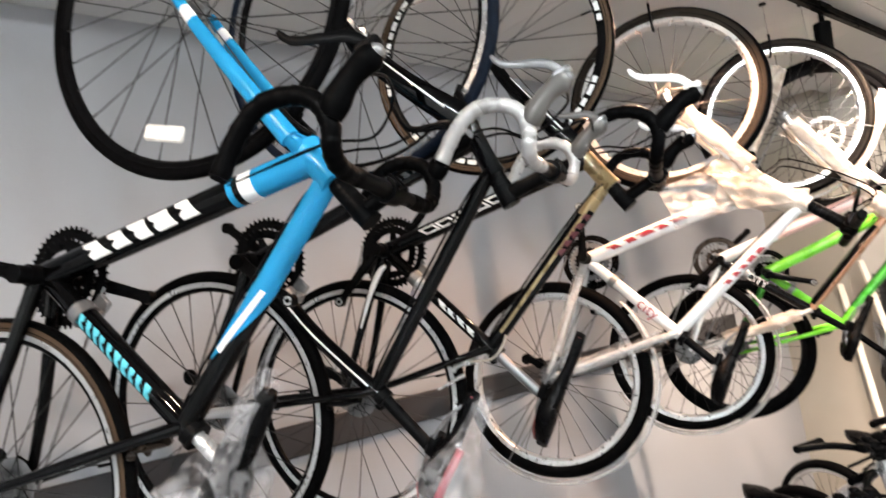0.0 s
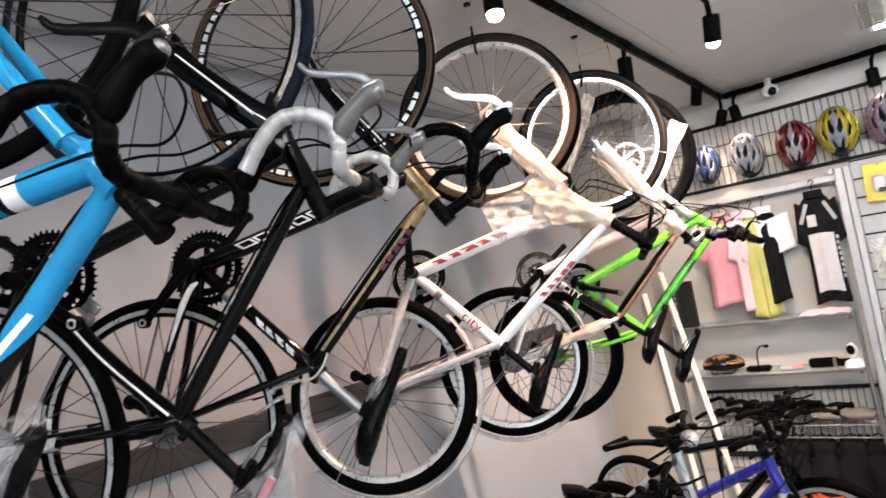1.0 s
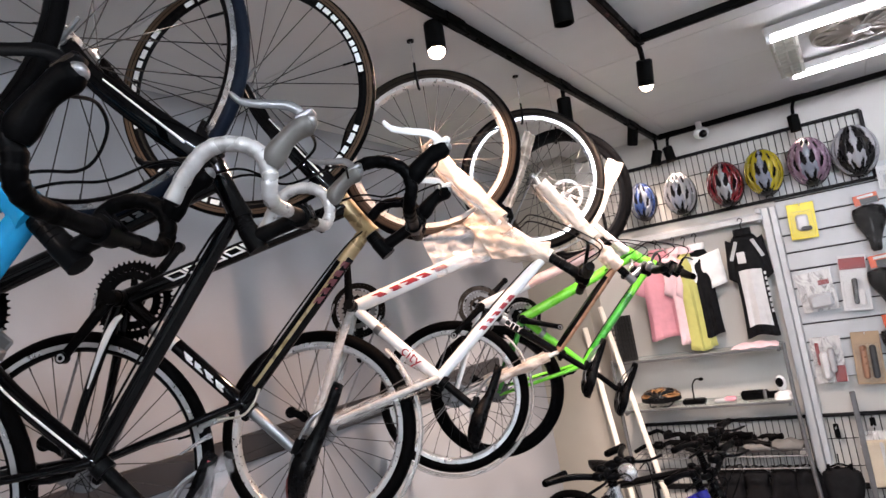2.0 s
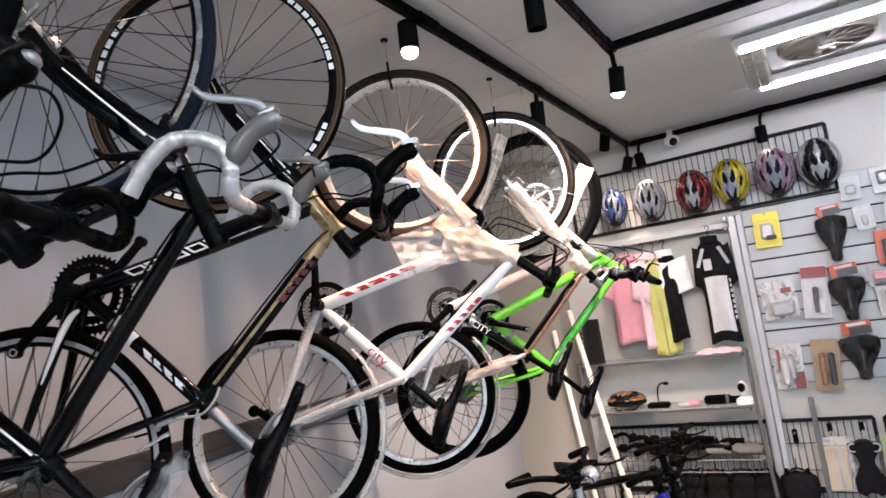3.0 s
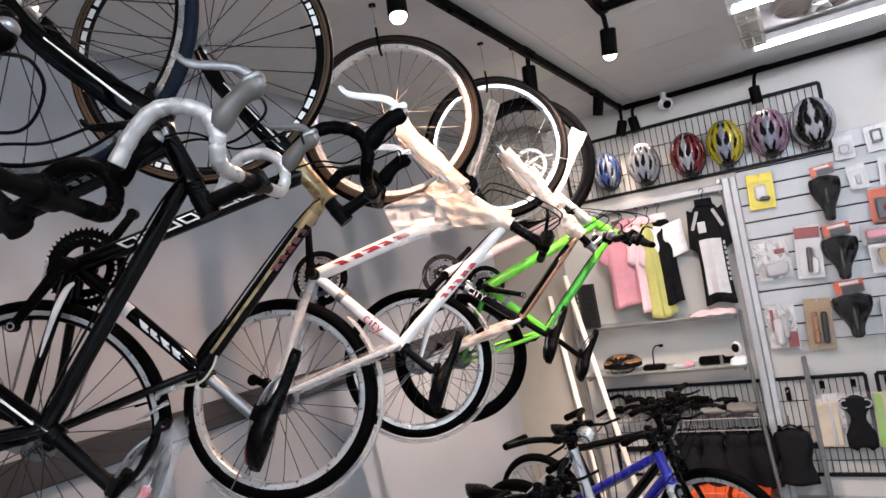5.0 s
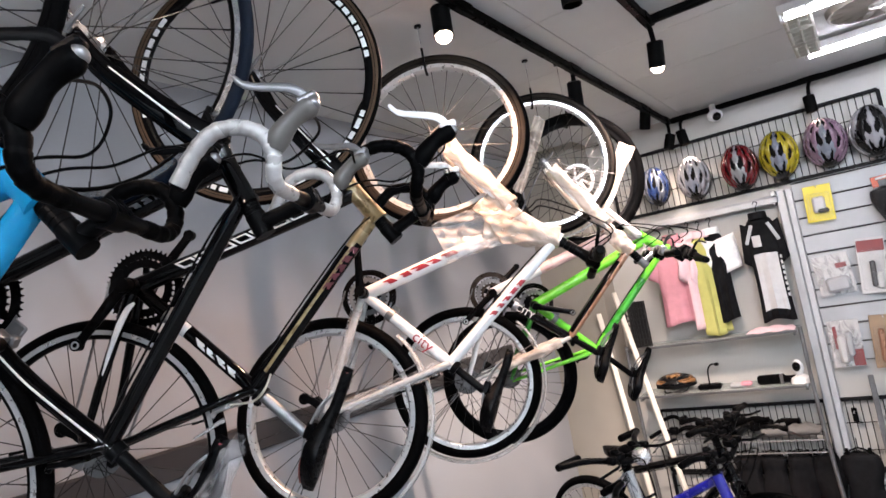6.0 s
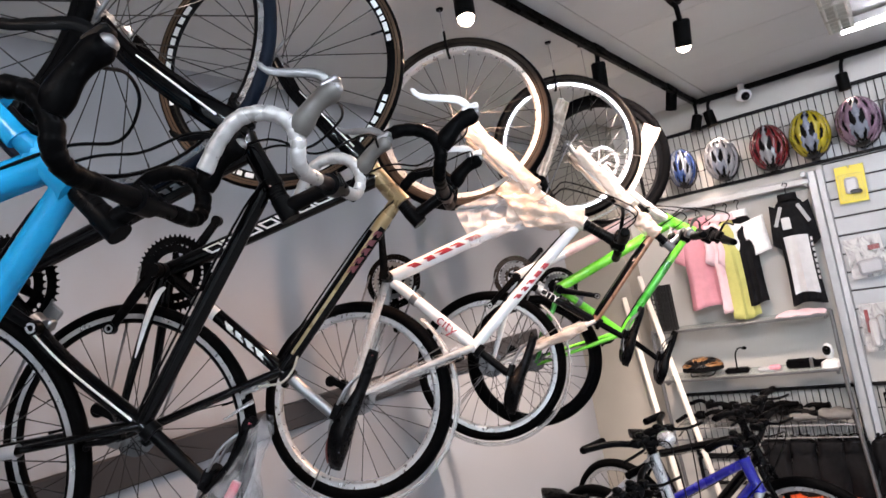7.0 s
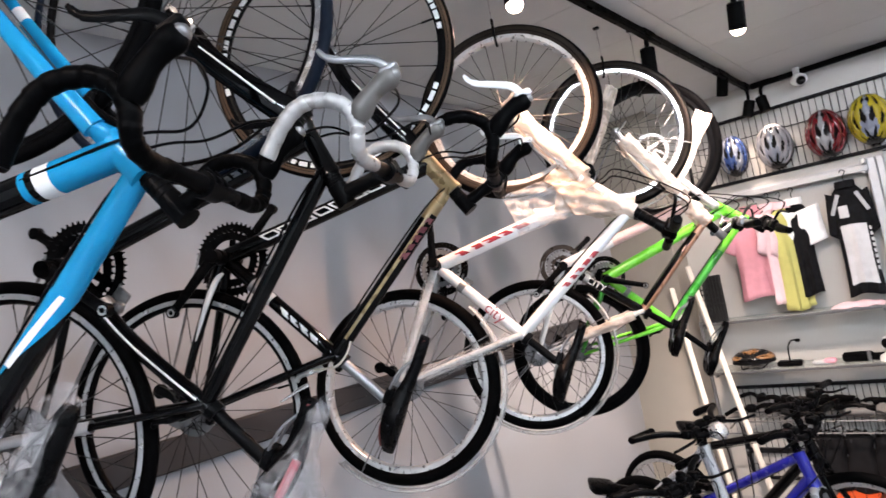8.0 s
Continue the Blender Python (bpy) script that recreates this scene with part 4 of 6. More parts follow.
# ---- fluorescent fitting ----
def tube_lamp(x0, x1, y, z, power=28, tint=(0.90, 0.95, 1.0)):
    e = thing("fluorescent_light", "white fluorescent batten light with a lit tube", "ceiling light", "fluorescent tubes")
    part("housing", Geo().box(((x0 + x1) / 2, y, z + 0.035), (x1 - x0, 0.05, 0.04), bevel=0.006), M_WHITED, e)
    glow = lamp_glow("fluorescent_tube", tint, power)
    part("tube", Geo().cyl((x0 + 0.02, y, z), (x1 - 0.02, y, z), 0.014, seg=14), glow, e, "glowing cool white tube")
    for xx in (x0 + 0.012, x1 - 0.012):
        part("holder", Geo().box((xx, y, z + 0.008), (0.02, 0.03, 0.05), bevel=0.004), M_WHITED, e)
    return e


tube_lamp(1.86, 3.06, -0.43, 2.63)
tube_lamp(1.90, 3.10, 0.36, 2.63)

# ---- fixed lamps ----
DOWN = (0, 0, -1)
spot_lamp((0.965, -1.80, 2.545), (1.0, -1.90, 1.9), 92, cone=150, tint=(1.0, 0.63, 0.39), base=(1.0, -1.72, 2.69))
spot_lamp((1.40, -0.80, 2.50), (1.22, -0.45, 1.5), 100, cone=160, tint=(1.0, 0.84, 0.68), base=(1.425, -0.95, 2.69))
spot_lamp((0.955, -0.62, 2.475), (0.76, -0.36, 0.70), 300, L=0.15, cone=100, base=(1.0, -0.70, 2.69))
spot_lamp((0.95, 0.58, 2.56), (0.6, 0.95, 1.5), 26, L=0.14, proud=False, base=(1.0, 0.42, 2.69))
spot_lamp((0.975, 0.99, 2.46), (0.55, 0.98, 1.2), 5, proud=False, base=(1.0, 0.98, 2.69))
spot_lamp((1.09, 0.99, 2.46), (1.25, 1.04, 1.2), 5, proud=False, base=(1.09, 1.05, 2.69))
spot_lamp((1.86, 0.985, 2.44), (1.9, 1.06, 1.2), 0.4, proud=False, base=(1.88, 1.05, 2.69))
spot_lamp((2.60, 0.985, 2.44), (2.5, 1.06, 1.2), 0.4, proud=False, base=(2.61, 1.05, 2.69))
spot_lamp((1.35, -1.60, 2.55), (1.3, -1.55, 1.2), 0, base=(1.425, -1.62, 2.69))
spot_lamp((0.93, -3.0, 2.55), (0.3, -2.75, 1.2), 10, base=(1.0, -3.0, 2.69))
spot_lamp((1.36, -4.1, 2.55), (0.3, -3.5, 1.2), 24, base=(1.425, -4.1, 2.69))
tube_lamp(2.30, 3.50, -2.70, 2.63, 272, (0.79, 0.955, 1.0))
tube_lamp(2.30, 3.50, -3.50, 2.63, 305, (0.79, 0.955, 1.0))
tube_lamp(1.90, 3.10, -5.40, 2.63, 305, (0.79, 0.955, 1.0))

# fan unit between the two tubes
M_LATTICE = mat("pale_lattice_plastic", (0.55, 0.54, 0.48), 0.5, vary=0.15)
M_FAN = mat("beige_fan_blade", (0.28, 0.25, 0.215), 0.5, vary=0.12)
fan = thing("ceiling_fan_unit", "round slatted ceiling fan unit between the tube lights", "ceiling fan")
fc = Vector((2.24, -0.03, 2.668))
part("ring", Geo().ring(tuple(fc), 0.20, [(-0.004, -0.004), (0.008, -0.004), (0.012, 0.03), (-0.004, 0.03)], 40, axis="Z"), M_FAN, fan)
part("hub", Geo().sweep([fc + Vector((0, 0, -0.012)), fc + Vector((0, 0, -0.008)), fc + Vector((0, 0, 0.05))], [0.03, 0.04, 0.04], 18), M_ALLOY, fan)
for k in range(14):
    a = k * math.pi / 7
    part("blade", Geo().box(fc + Vector((0.11 * math.cos(a), 0.11 * math.sin(a), 0.004)), (0.17, 0.034, 0.003), pose(0, 0, 0, 0, 0, math.degrees(a)) @ pose(0, 0, 0, 13, 0, 0)), M_FAN, fan)
part("back_plate", Geo().ring(tuple(fc + Vector((0, 0, 0.018))), 0.0, [(0.0, 0), (0.21, 0), (0.21, 0.012), (0.0, 0.012)], 40, axis="Z", prof_closed=False), M_FAN, fan)
for x0 in (1.86, 2.62):
    for yy in (-0.33, -0.05, 0.23):
        for i in range(3):
            part("lattice_bar", Geo().box((x0 + 0.02 + i * 0.045, yy, 2.645), (0.008, 0.24, 0.03)), M_LATTICE, fan)
        for i in range(4):
            part("lattice_bar", Geo().box((x0 + 0.065, yy - 0.1 + i * 0.07, 2.645), (0.12, 0.008, 0.026)), M_LATTICE, fan)

# security camera under the track corner
sc = thing("security_camera", "small white dome security camera with a dark lens", "camera")
part("mount", Geo().cyl((1.30, 1.03, 2.685), (1.30, 1.03, 2.63), 0.02), M_WHITED, sc)
part("shell", Geo().ball((1.31, 1.0, 2.60), (0.05, 0.045, 0.04), 16, 10), M_WHITED, sc)
part("lens", Geo().ball((1.325, 0.968, 2.585), (0.028, 0.022, 0.028), 14, 8), M_GLOSSBLACK, sc)

# ---- ceiling hooks of the hanging bicycles ----
for b, P, R in ((B1, P1, 0.335), (B2, P2, 0.335), (B3, P3, 0.335), (B4, P4, 0.335), (B5, P5, 0.335), (B6, P6, 0.33)):
    m = b.matrix_basis
    hub = m @ P["FH"]
    ux, uz = m.to_3x3() @ Vector((1, 0, 0)), m.to_3x3() @ Vector((0, 0, 1))
    up = (ux * ux.z + uz * uz.z).normalized()
    side = (m.to_3x3() @ Vector((0, 1, 0))).normalized()
    rim = hub + up * (R - 0.062)
    hk = thing("ceiling_hook", "black coated steel bicycle hook in the ceiling", "hook", "bicycle ceiling hooks")
    over = hub + up * (R + 0.012)
    line = spline([Vector((over.x + side.x * 0.045, over.y + side.y * 0.045, CEIL - 0.004)), over + side * 0.045, rim + side * 0.04 + up * 0.02, rim - up * 0.008, rim - side * 0.035 + up * 0.012, rim - side * 0.045 + up * 0.045], 6)
    part("rod", Geo().sweep(line[:7], 0.0016, 8), M_GREYP, hk)
    part("hook", Geo().sweep(line[6:], 0.005, 8), M_BLACK, hk)
    part("plate", Geo().cyl(line[0] + Vector((0, 0, 0.003)), line[0] - Vector((0, 0, 0.004)), 0.014, seg=12), M_BLACK, hk)

# ---- lettering and wraps on the bicycles ----
def letters(b, p0, p1, r, t0, t1, n, h, seed, m, label, outline=False):
    part("lettering_block", lettering(p0, p1, r, t0, t1, n, h, seed, outline), m, b, label)


HM2, HM3, HM4 = (lerp(P["HB"], P["HU"], 0.25) for P in (P2, P3, P4))
letters(B2, HM2, P2["BB"], 0.0200, 0.14, 0.36, 6, 0.28, 21, M_STEEL, "small grey block lettering on the down tube")
letters(B3, HM3, P3["BB"], 0.0232, 0.20, 0.78, 7, 0.5, 22, M_WHITED, "white outline lettering blocks on the down tube", True)
letters(B3, P3["BB"], P3["SC"], 0.0182, 0.52, 0.86, 4, 0.36, 23, M_WHITED, "white block lettering on the seat tube")
letters(B3, P3["HU"], P3["SC"], 0.0184, 0.16, 0.42, 5, 0.5, 24, M_CRIMSON, "dark red block lettering on the top tube")
letters(B3, P3["SC"], P3["RH"] + Vector((0, 0.045, 0)), 0.0105, 0.38, 0.5, 2, 0.9, 25, M_RED, "red mark on the seat stay")
letters(B4, HM4, P4["BB"], 0.0243, 0.40, 0.86, 5, 0.42, 26, M_RED, "red block lettering on the down tube")
letters(B4, P4["HU"], P4["SC"], 0.0191, 0.32, 0.62, 5, 0.5, 27, M_RED, "red block lettering on the top tube")
text_on("city", B4, P4["BB"], P4["SC"], 0.019, 0.70, 0.055, M_RED)
text_on("CITY", B5, P5["BB"], P5["SC"], 0.0185, 0.42, 0.042, M_WHITED)
letters(B1, P1["SC"], P1["RH"] + Vector((0, 0.045, 0)), 0.0125, 0.35, 0.55, 2, 0.9, 28, M_WHITED, "white and blue bands on the seat stay")
for bb_, PP, t0, t1, m in ((B3, P3, 0.2, 0.9, M_GLOSSBLACK), (B5, P5, 0.15, 0.95, M_GLOSSBLACK)):
    part("paint_panel", tube_patch(PP["HU"] - (PP["HU"] - PP["HB"]).normalized() * 0.012, PP["SC"], 0.0182, t0, t1, 0.14, 1.9, 1), m, bb_, "gloss black panel on the top tube")
part("paint_panel", tube_patch(P3["HU"] - (P3["HU"] - P3["HB"]).normalized() * 0.012, P3["SC"], 0.0182, 0.16, 0.99, -1.9, -0.3, 1), M_GLOSSBLACK, B3, "gloss black panel on the top tube")
for bb_, PP in ((B2, P2), (B3, P3)):
    top = PP["HB"]
    g = Geo().sweep([lerp(top, PP["FH"], 0.15) + Vector((0.004, 0.052, 0.004)), lerp(top, PP["FH"], 0.7) + Vector((-0.006, 0.061, 0.004))], [0.0025, 0.0015], 6)
    part("fork_stripe", g, M_WHITED, bb_, "white stripe on the fork")

part("mark", tube_patch(P3["BB"], P3["SC"], 0.0184, 0.30, 0.45, -1.2, 1.2, 1), M_WHITED, B3, "pale band on the seat tube")
part("stay_stripe", Geo().sweep(spline([lerp(P3["BB"], P3["RH"], 0.08) + Vector((0.0, 0.036, 0.024)), lerp(P3["BB"], P3["RH"], 0.14) + Vector((0.002, 0.042, 0.012)), lerp(P3["BB"], P3["RH"], 0.3) + Vector((0.004, 0.052, 0.004)), lerp(P3["BB"], P3["RH"], 0.52) + Vector((0, 0.06, 0.002))], 4), [0.003, 0.005, 0.006, 0.007, 0.0075, 0.008, 0.008, 0.0078, 0.007, 0.006, 0.005, 0.0035, 0.0015], 8), M_WHITED, B3, "white flash on the chain stay")
# gloss highlight on the black seat tube, modelled as a thin white strip
part("tube_highlight", Geo().sweep(spline([lerp(P2["BB"], P2["SC"], 0.3) + Vector((-0.010, 0.0185, 0.0)), lerp(P2["BB"], P2["SC"], 0.55) + Vector((-0.014, 0.0185, 0.0)), lerp(P2["BB"], P2["SC"], 0.95) + Vector((-0.002, 0.0175, 0.004))], 5), 0.0022, 6), M_WHITED, B2, "painted highlight line along the seat tube")
part("loose_cable", Geo().sweep(spline([P3["SC"] + Vector((0.05, 0.02, 0.03)), P3["SC"] + Vector((0.02, 0.035, 0.035)), P3["SC"] + Vector((-0.02, 0.035, 0.02)), P3["SC"] + Vector((-0.05, 0.03, -0.03)), P3["SC"] + Vector((-0.07, 0.02, -0.05))], 6), 0.003, 6), M_CABLE, B3, "pale brake cable loop at the seat")
part("loose_lever", Geo().sweep([lerp(P3["SC"], P3["RH"], 0.2) + Vector((-0.03, 0.03, 0.03)), lerp(P3["SC"], P3["RH"], 0.35) + Vector((-0.05, 0.045, 0.03))], [0.006, 0.003], 8), M_CHROME, B3, "chrome brake arm")

# foam and film round the two city forks and stays
for s in (-1, 1):
    wrap_sleeve(B4, P4["HB"] + Vector((0.02, s * 0.04, -0.02)), lerp(P4["HB"], P4["FH"], 0.86) + Vector((0, s * 0.05, 0)), 0.028, M_FOAM, 31 + s, 0.01)
    wrap_sleeve(B5, P5["HB"] + Vector((0.02, s * 0.04, -0.02)), lerp(P5["HB"], P5["FH"], 0.9) + Vector((0, s * 0.05, 0)), 0.027, M_FOAM, 35 + s, 0.006)
    wrap_sleeve(B4, lerp(P4["SC"], P4["RH"], 0.1) + Vector((0, s * 0.045, 0)), lerp(P4["SC"], P4["RH"], 0.85) + Vector((0, s * 0.06, 0)), 0.02, M_WRAP, 41 + s, 0.008)
    wrap_sleeve(B4, lerp(P4["BB"], P4["RH"], 0.15) + Vector((0, s * 0.045, 0)), lerp(P4["BB"], P4["RH"], 0.8) + Vector((0, s * 0.06, 0)), 0.018, M_WRAP, 45 + s)
    wrap_sleeve(B5, lerp(P5["SC"], P5["RH"], 0.1) + Vector((0, s * 0.045, 0)), lerp(P5["SC"], P5["RH"], 0.7) + Vector((0, s * 0.06, 0)), 0.02, M_FOAM, 49 + s)
wrap_sleeve(B4, P4["HU"] + Vector((0.01, 0, 0.0)), lerp(P4["HB"], P4["BB"], 0.2), 0.036, M_FOAM, 53, 0.006)


def film(b, p0, p1, p2, p3, y, m, seed, amp=0.005):
    """Loose sheet of packing film between four corners, beside the frame."""
    rnd = random.Random(seed)
    ph = [rnd.uniform(0, 6.28) for _ in range(4)]
    c = [Vector((q[0], y, q[1])) for q in (p0, p1, p2, p3)]

    def f(u, v):
        q = lerp(lerp(c[0], c[1], u), lerp(c[3], c[2], u), v)
        w = amp * (math.sin(7 * u + ph[0] + 3 * v) - 0.6 * abs(math.sin(9 * u - 5 * v + ph[3])) + 0.25 * abs(math.sin(13 * v + 6 * u)) + 0.6 * math.sin(13 * v + ph[1] - 4 * u) + 0.4 * math.sin(23 * u + 9 * v + ph[2]))
        return q + Vector((0.35 * w, w, 0.3 * w))

    o = part("packing_film", Geo().sheet(f, 44, 32), m, b, "loose sheet of beige packing film")
    thick(o, 0.0015)


M_FILM = plastic_film("beige_packing_film", (0.54, 0.43, 0.35), 0.3, 0.68, 10, 0.3)
film(B4, (0.93, 0.27), (0.80, 0.50), (0.74, 0.36), (0.83, 0.22), 0.05, M_FILM, 71)
film(B4, (0.83, 0.22), (0.74, 0.36), (0.62, 0.20), (0.73, 0.10), 0.03, M_WRAP, 72)
film(B5, (1.235, -0.115), (0.88, -0.095), (0.88, -0.045), (1.235, -0.055), 0.055, M_FOAM, 73, 0.006)
film(B6, (1.25, 0.12), (0.92, 0.12), (0.93, 0.17), (1.24, 0.20), 0.06, M_FOAM, 74, 0.006)
wrap_sleeve(B5, P5["HU"] + Vector((0.0, 0, 0.0)), P5["HB"], 0.036, M_FOAM, 56, 0.0)
wrap_sleeve(B2, lerp(P2["SC"], P2["RH"], 0.5) + Vector((0, 0.05, 0)), lerp(P2["SC"], P2["RH"], 0.98) + Vector((0, 0.064, 0)), 0.0115, M_GREYP, 60, n=8)


def mudguard(b, hub, R, a0, a1, w=0.026):
    g = Geo().ring(tuple(hub), R + 0.012, [(0.0, -w), (0.008, -w * 0.6), (0.011, 0), (0.008, w * 0.6), (0.0, w)], 40, start=radians(a0), end=radians(a1), prof_closed=False)
    o = part("mudguard", g, M_FENDER, b, "translucent plastic mudguard")
    thick(o, 0.002)
    for a in (a0 + 20, a1 - 15):
        q = Vector((hub.x + (R + 0.012) * math.cos(radians(a)), 0, hub.z + (R + 0.012) * math.sin(radians(a))))
        for s in (-1, 1):
            part("mudguard_stay", Geo().cyl(hub + Vector((0, s * 0.06, 0)), q + Vector((0, s * w, 0)), 0.0022, seg=6), M_STEEL, b)


mudguard(B4, P4["RH"], 0.335, 20, 200)
mudguard(B5, P5["RH"], 0.335, 20, 215)
mudguard(B5, P5["FH"], 0.335, 60, 200)


def reflector(b, hub, ang, r):
    g = Geo().box((hub.x + r * math.cos(ang), 0.012, hub.z + r * math.sin(ang)), (0.032, 0.012, 0.09), pose(0, 0, 0, 0, -math.degrees(ang), 0), bevel=0.005)
    part("wheel_reflector", g, M_REFLECT, b, "clear plastic wheel reflector")


reflector(B1, P1["FH"], radians(165), 0.25)
reflector(B1, P1["RH"], radians(120), 0.22)


def bag_over(b, at, L, m, seed, slack=1.0):
    """Crumpled clear bag drawn over a saddle, gathered behind its nose."""
    rnd = random.Random(seed)
    ph = [rnd.uniform(0, 6.3) for _ in range(6)]

    def f(u, v):
        a = 2 * math.pi * v
        k = max(0.0, min(1.0, (u - 0.15) / 0.6))
        r = (0.078 * (1 - k * k * (3 - 2 * k)) + 0.030) * slack
        r *= 1 + 0.10 * math.sin(4 * a + ph[0] + 9 * u) + 0.07 * math.sin(7 * a + ph[1] - 14 * u) + 0.05 * abs(math.sin(11 * a + 5 * u + ph[3])) + 0.05 * math.sin(23 * u + 3 * a + ph[4])
        r *= min(1.0, u / 0.06 + 0.25) * (1 if u < 0.94 else 0.55)
        return (at[0] - 0.15 + (L + 0.04) * u, at[1] + r * math.cos(a), at[2] + 0.018 + r * 0.55 * math.sin(a))

    part("plastic_bag", Geo().sheet(f, 40, 44), m, b, "crumpled clear plastic bag over the saddle")

    def f2(u, v):
        a = 6 * u + ph[2]
        return (at[0] - 0.15 - 0.05 * u, at[1] + (v - 0.5) * (0.05 + 0.06 * u) + 0.012 * math.sin(a), at[2] + 0.03 + 0.02 * math.sin(a * 1.3 + v * 9) + 0.03 * u)

    part("bag_end", Geo().sheet(f2, 12, 16), m, b, "loose gathered end of the plastic bag")


for b, P, post, sd_ in ((B1, P1, 0.07, 3), (B2, P2, 0.195, 4)):
    d = (P["SC"] - P["BB"]).normalized()
    e = P["SC"] + d * post + Vector((0.012, 0, 0.02))
    bag_over(b, e, 0.27, M_BAG, sd_, 1.2)
d2 = (P2["SC"] - P2["BB"]).normalized()
e2 = P2["SC"] + d2 * 0.195 + Vector((0.012, 0, 0.02))
M_PINKRED = mat("red_saddle_trim", (0.50, 0.09, 0.12), 0.4, vary=0.2, alpha=0.6)
part("saddle_trim", Geo().sweep(spline([e2 + Vector((-0.12, 0.048, 0.03)), e2 + Vector((-0.05, 0.058, 0.022)), e2 + Vector((0.04, 0.032, 0.02))], 5), 0.009, 8), M_PINKRED, B2, "red edge of the saddle")

# ---- display wall ----
M_WIRE = mat("black_wire", (0.008, 0.008, 0.009), 0.5, spec=0.08, vary=0.1)
M_SLAT = mat("grey_slat_panel", (0.44, 0.45, 0.465), 0.45, vary=0.08, scale=12)
M_GREYM = mat("grey_painted_metal", (0.42, 0.43, 0.44), 0.4, metal=0.3, vary=0.12)
M_GLASS = mat("glass_shelf", (0.55, 0.62, 0.60), 0.08, vary=0.05, alpha=0.45)


def wire_grid(x0, x1, z0, z1, y, step, rows, label):
    e = thing("wire_grid_panel", label, "wire grid", "wire display grids")
    for a, c in (((x0, y, z0), (x1, y, z0)), ((x0, y, z1), (x1, y, z1)), ((x0, y, z0), (x0, y, z1)), ((x1, y, z0), (x1, y, z1))):
        part("frame_bar", Geo().box(lerp(a, c, 0.5), [max(abs(q - p), 0.022) for p, q in zip(a, c)], bevel=0.004), M_WIRE, e)
    n = int((x1 - x0) / step)
    me = Geo().cyl((0, 0, z0), (0, 0, z1), 0.0028, seg=6).mesh("wire")
    me.materials.append(M_WIRE)
    for i in range(1, n):
        o = new("wire", me)
        o.parent = e
        o.location = (x0 + (x1 - x0) * i / n, y - 0.004, 0)
    for zz in rows:
        part("cross_wire", Geo().cyl((x0, y + 0.003, zz), (x1, y + 0.003, zz), 0.003, seg=6), M_WIRE, e)
    return e


wire_grid(0.50, 2.21, 2.065, 2.495, 1.128, 0.04, (2.2, 2.35), "black wire grid panel high on the wall behind helmets")
wire_grid(0.50, 2.14, 0.215, 0.647, 1.128, 0.04, (0.33, 0.50), "black wire grid panel low on the wall")
wire_grid(2.20, 3.40, 0.215, 0.647, 1.128, 0.04, (0.33, 0.50), "black wire grid panel low on the wall with packed goods")
wire_grid(0.50, 3.40, 0.02, 0.20, 1.132, 0.04, (0.11,), "black wire grid panel at floor level")

slat = thing("slatwall_panel", "grey slotted display panel of horizontal boards", "slatwall")
zz = 0.885
me = Geo().box((0, 0, 0), (1.90, 0.018, 0.108), bevel=0.004).mesh("slat")
me.materials.append(M_SLAT)
while zz < 2.07:
    o = new("slat", me)
    o.parent = slat
    o.location = (2.59, 1.135, zz + 0.054)
    zz += 0.1165
part("backing", Geo().box((2.59, 1.1475, 1.48), (1.90, 0.004, 1.2)), M_BLACK, slat)

post = thing("shelf_post", "grey metal upright between the shelves and the panel", "post")
part("upright", Geo().box((1.575, 1.10, 0.95), (0.05, 0.09, 2.14), bevel=0.006), M_GREYM, post)
part("edge_strip", Geo().box((1.62, 1.12, 0.95), (0.036, 0.055, 2.14), bevel=0.004), mat("pale_strip_paint", (0.52, 0.52, 0.53), 0.4, vary=0.12), post)
part("bracket", Geo().box((1.545, 1.03, 2.0), (0.03, 0.16, 0.035), bevel=0.005), M_GREYM, post)
thin = thing("thin_post", "thin dark metal upright before the low grid", "post")
part("upright", Geo().box((1.83, 1.05, 0.34), (0.03, 0.03, 0.92), bevel=0.004), M_STEEL, thin)
rail = thing("hanging_rail", "grey metal clothes rail on the wall", "rail")
part("bar", Geo().box((1.05, 1.06, 1.965), (1.02, 0.03, 0.045), bevel=0.006), M_GREYM, rail)
part("shelf_lip", Geo().box((1.05, 1.10, 1.99), (1.02, 0.09, 0.012), bevel=0.003), M_GREYM, rail)
for xx in (0.56, 1.53):
    part("bracket", Geo().box((xx, 1.10, 1.955), (0.02, 0.1, 0.05), bevel=0.004), M_GREYM, rail)

SY = 0.86
for z, glass in ((1.135, True), (0.80, True)):
    e = thing("wall_shelf", "thin glass shelf with a metal front edge", "shelf", "wall shelves")
    part("board", Geo().box((0.98, (SY + 1.148) / 2, z), (1.06, 1.148 - SY, 0.008), bevel=0.002), M_GLASS, e)
    part("front_edge", Geo().box((0.98, SY - 0.004, z), (1.07, 0.012, 0.018), bevel=0.003), M_STEEL, e)
    for xx in (0.47, 1.50):
        part("bracket", Geo().box((xx, (SY + 1.148) / 2, z - 0.016), (0.016, 1.148 - SY, 0.022), bevel=0.003), M_STEEL, e)
e = thing("wire_shelf", "grey wire basket shelf", "shelf", "wall shelves")
for k in range(28):
    xx = 0.46 + 1.06 * k / 27
    part("wire", Geo().sweep([(xx, 1.14, 0.47), (xx, SY, 0.47), (xx, SY - 0.01, 0.40)], 0.0025, 6), M_STEEL, e)
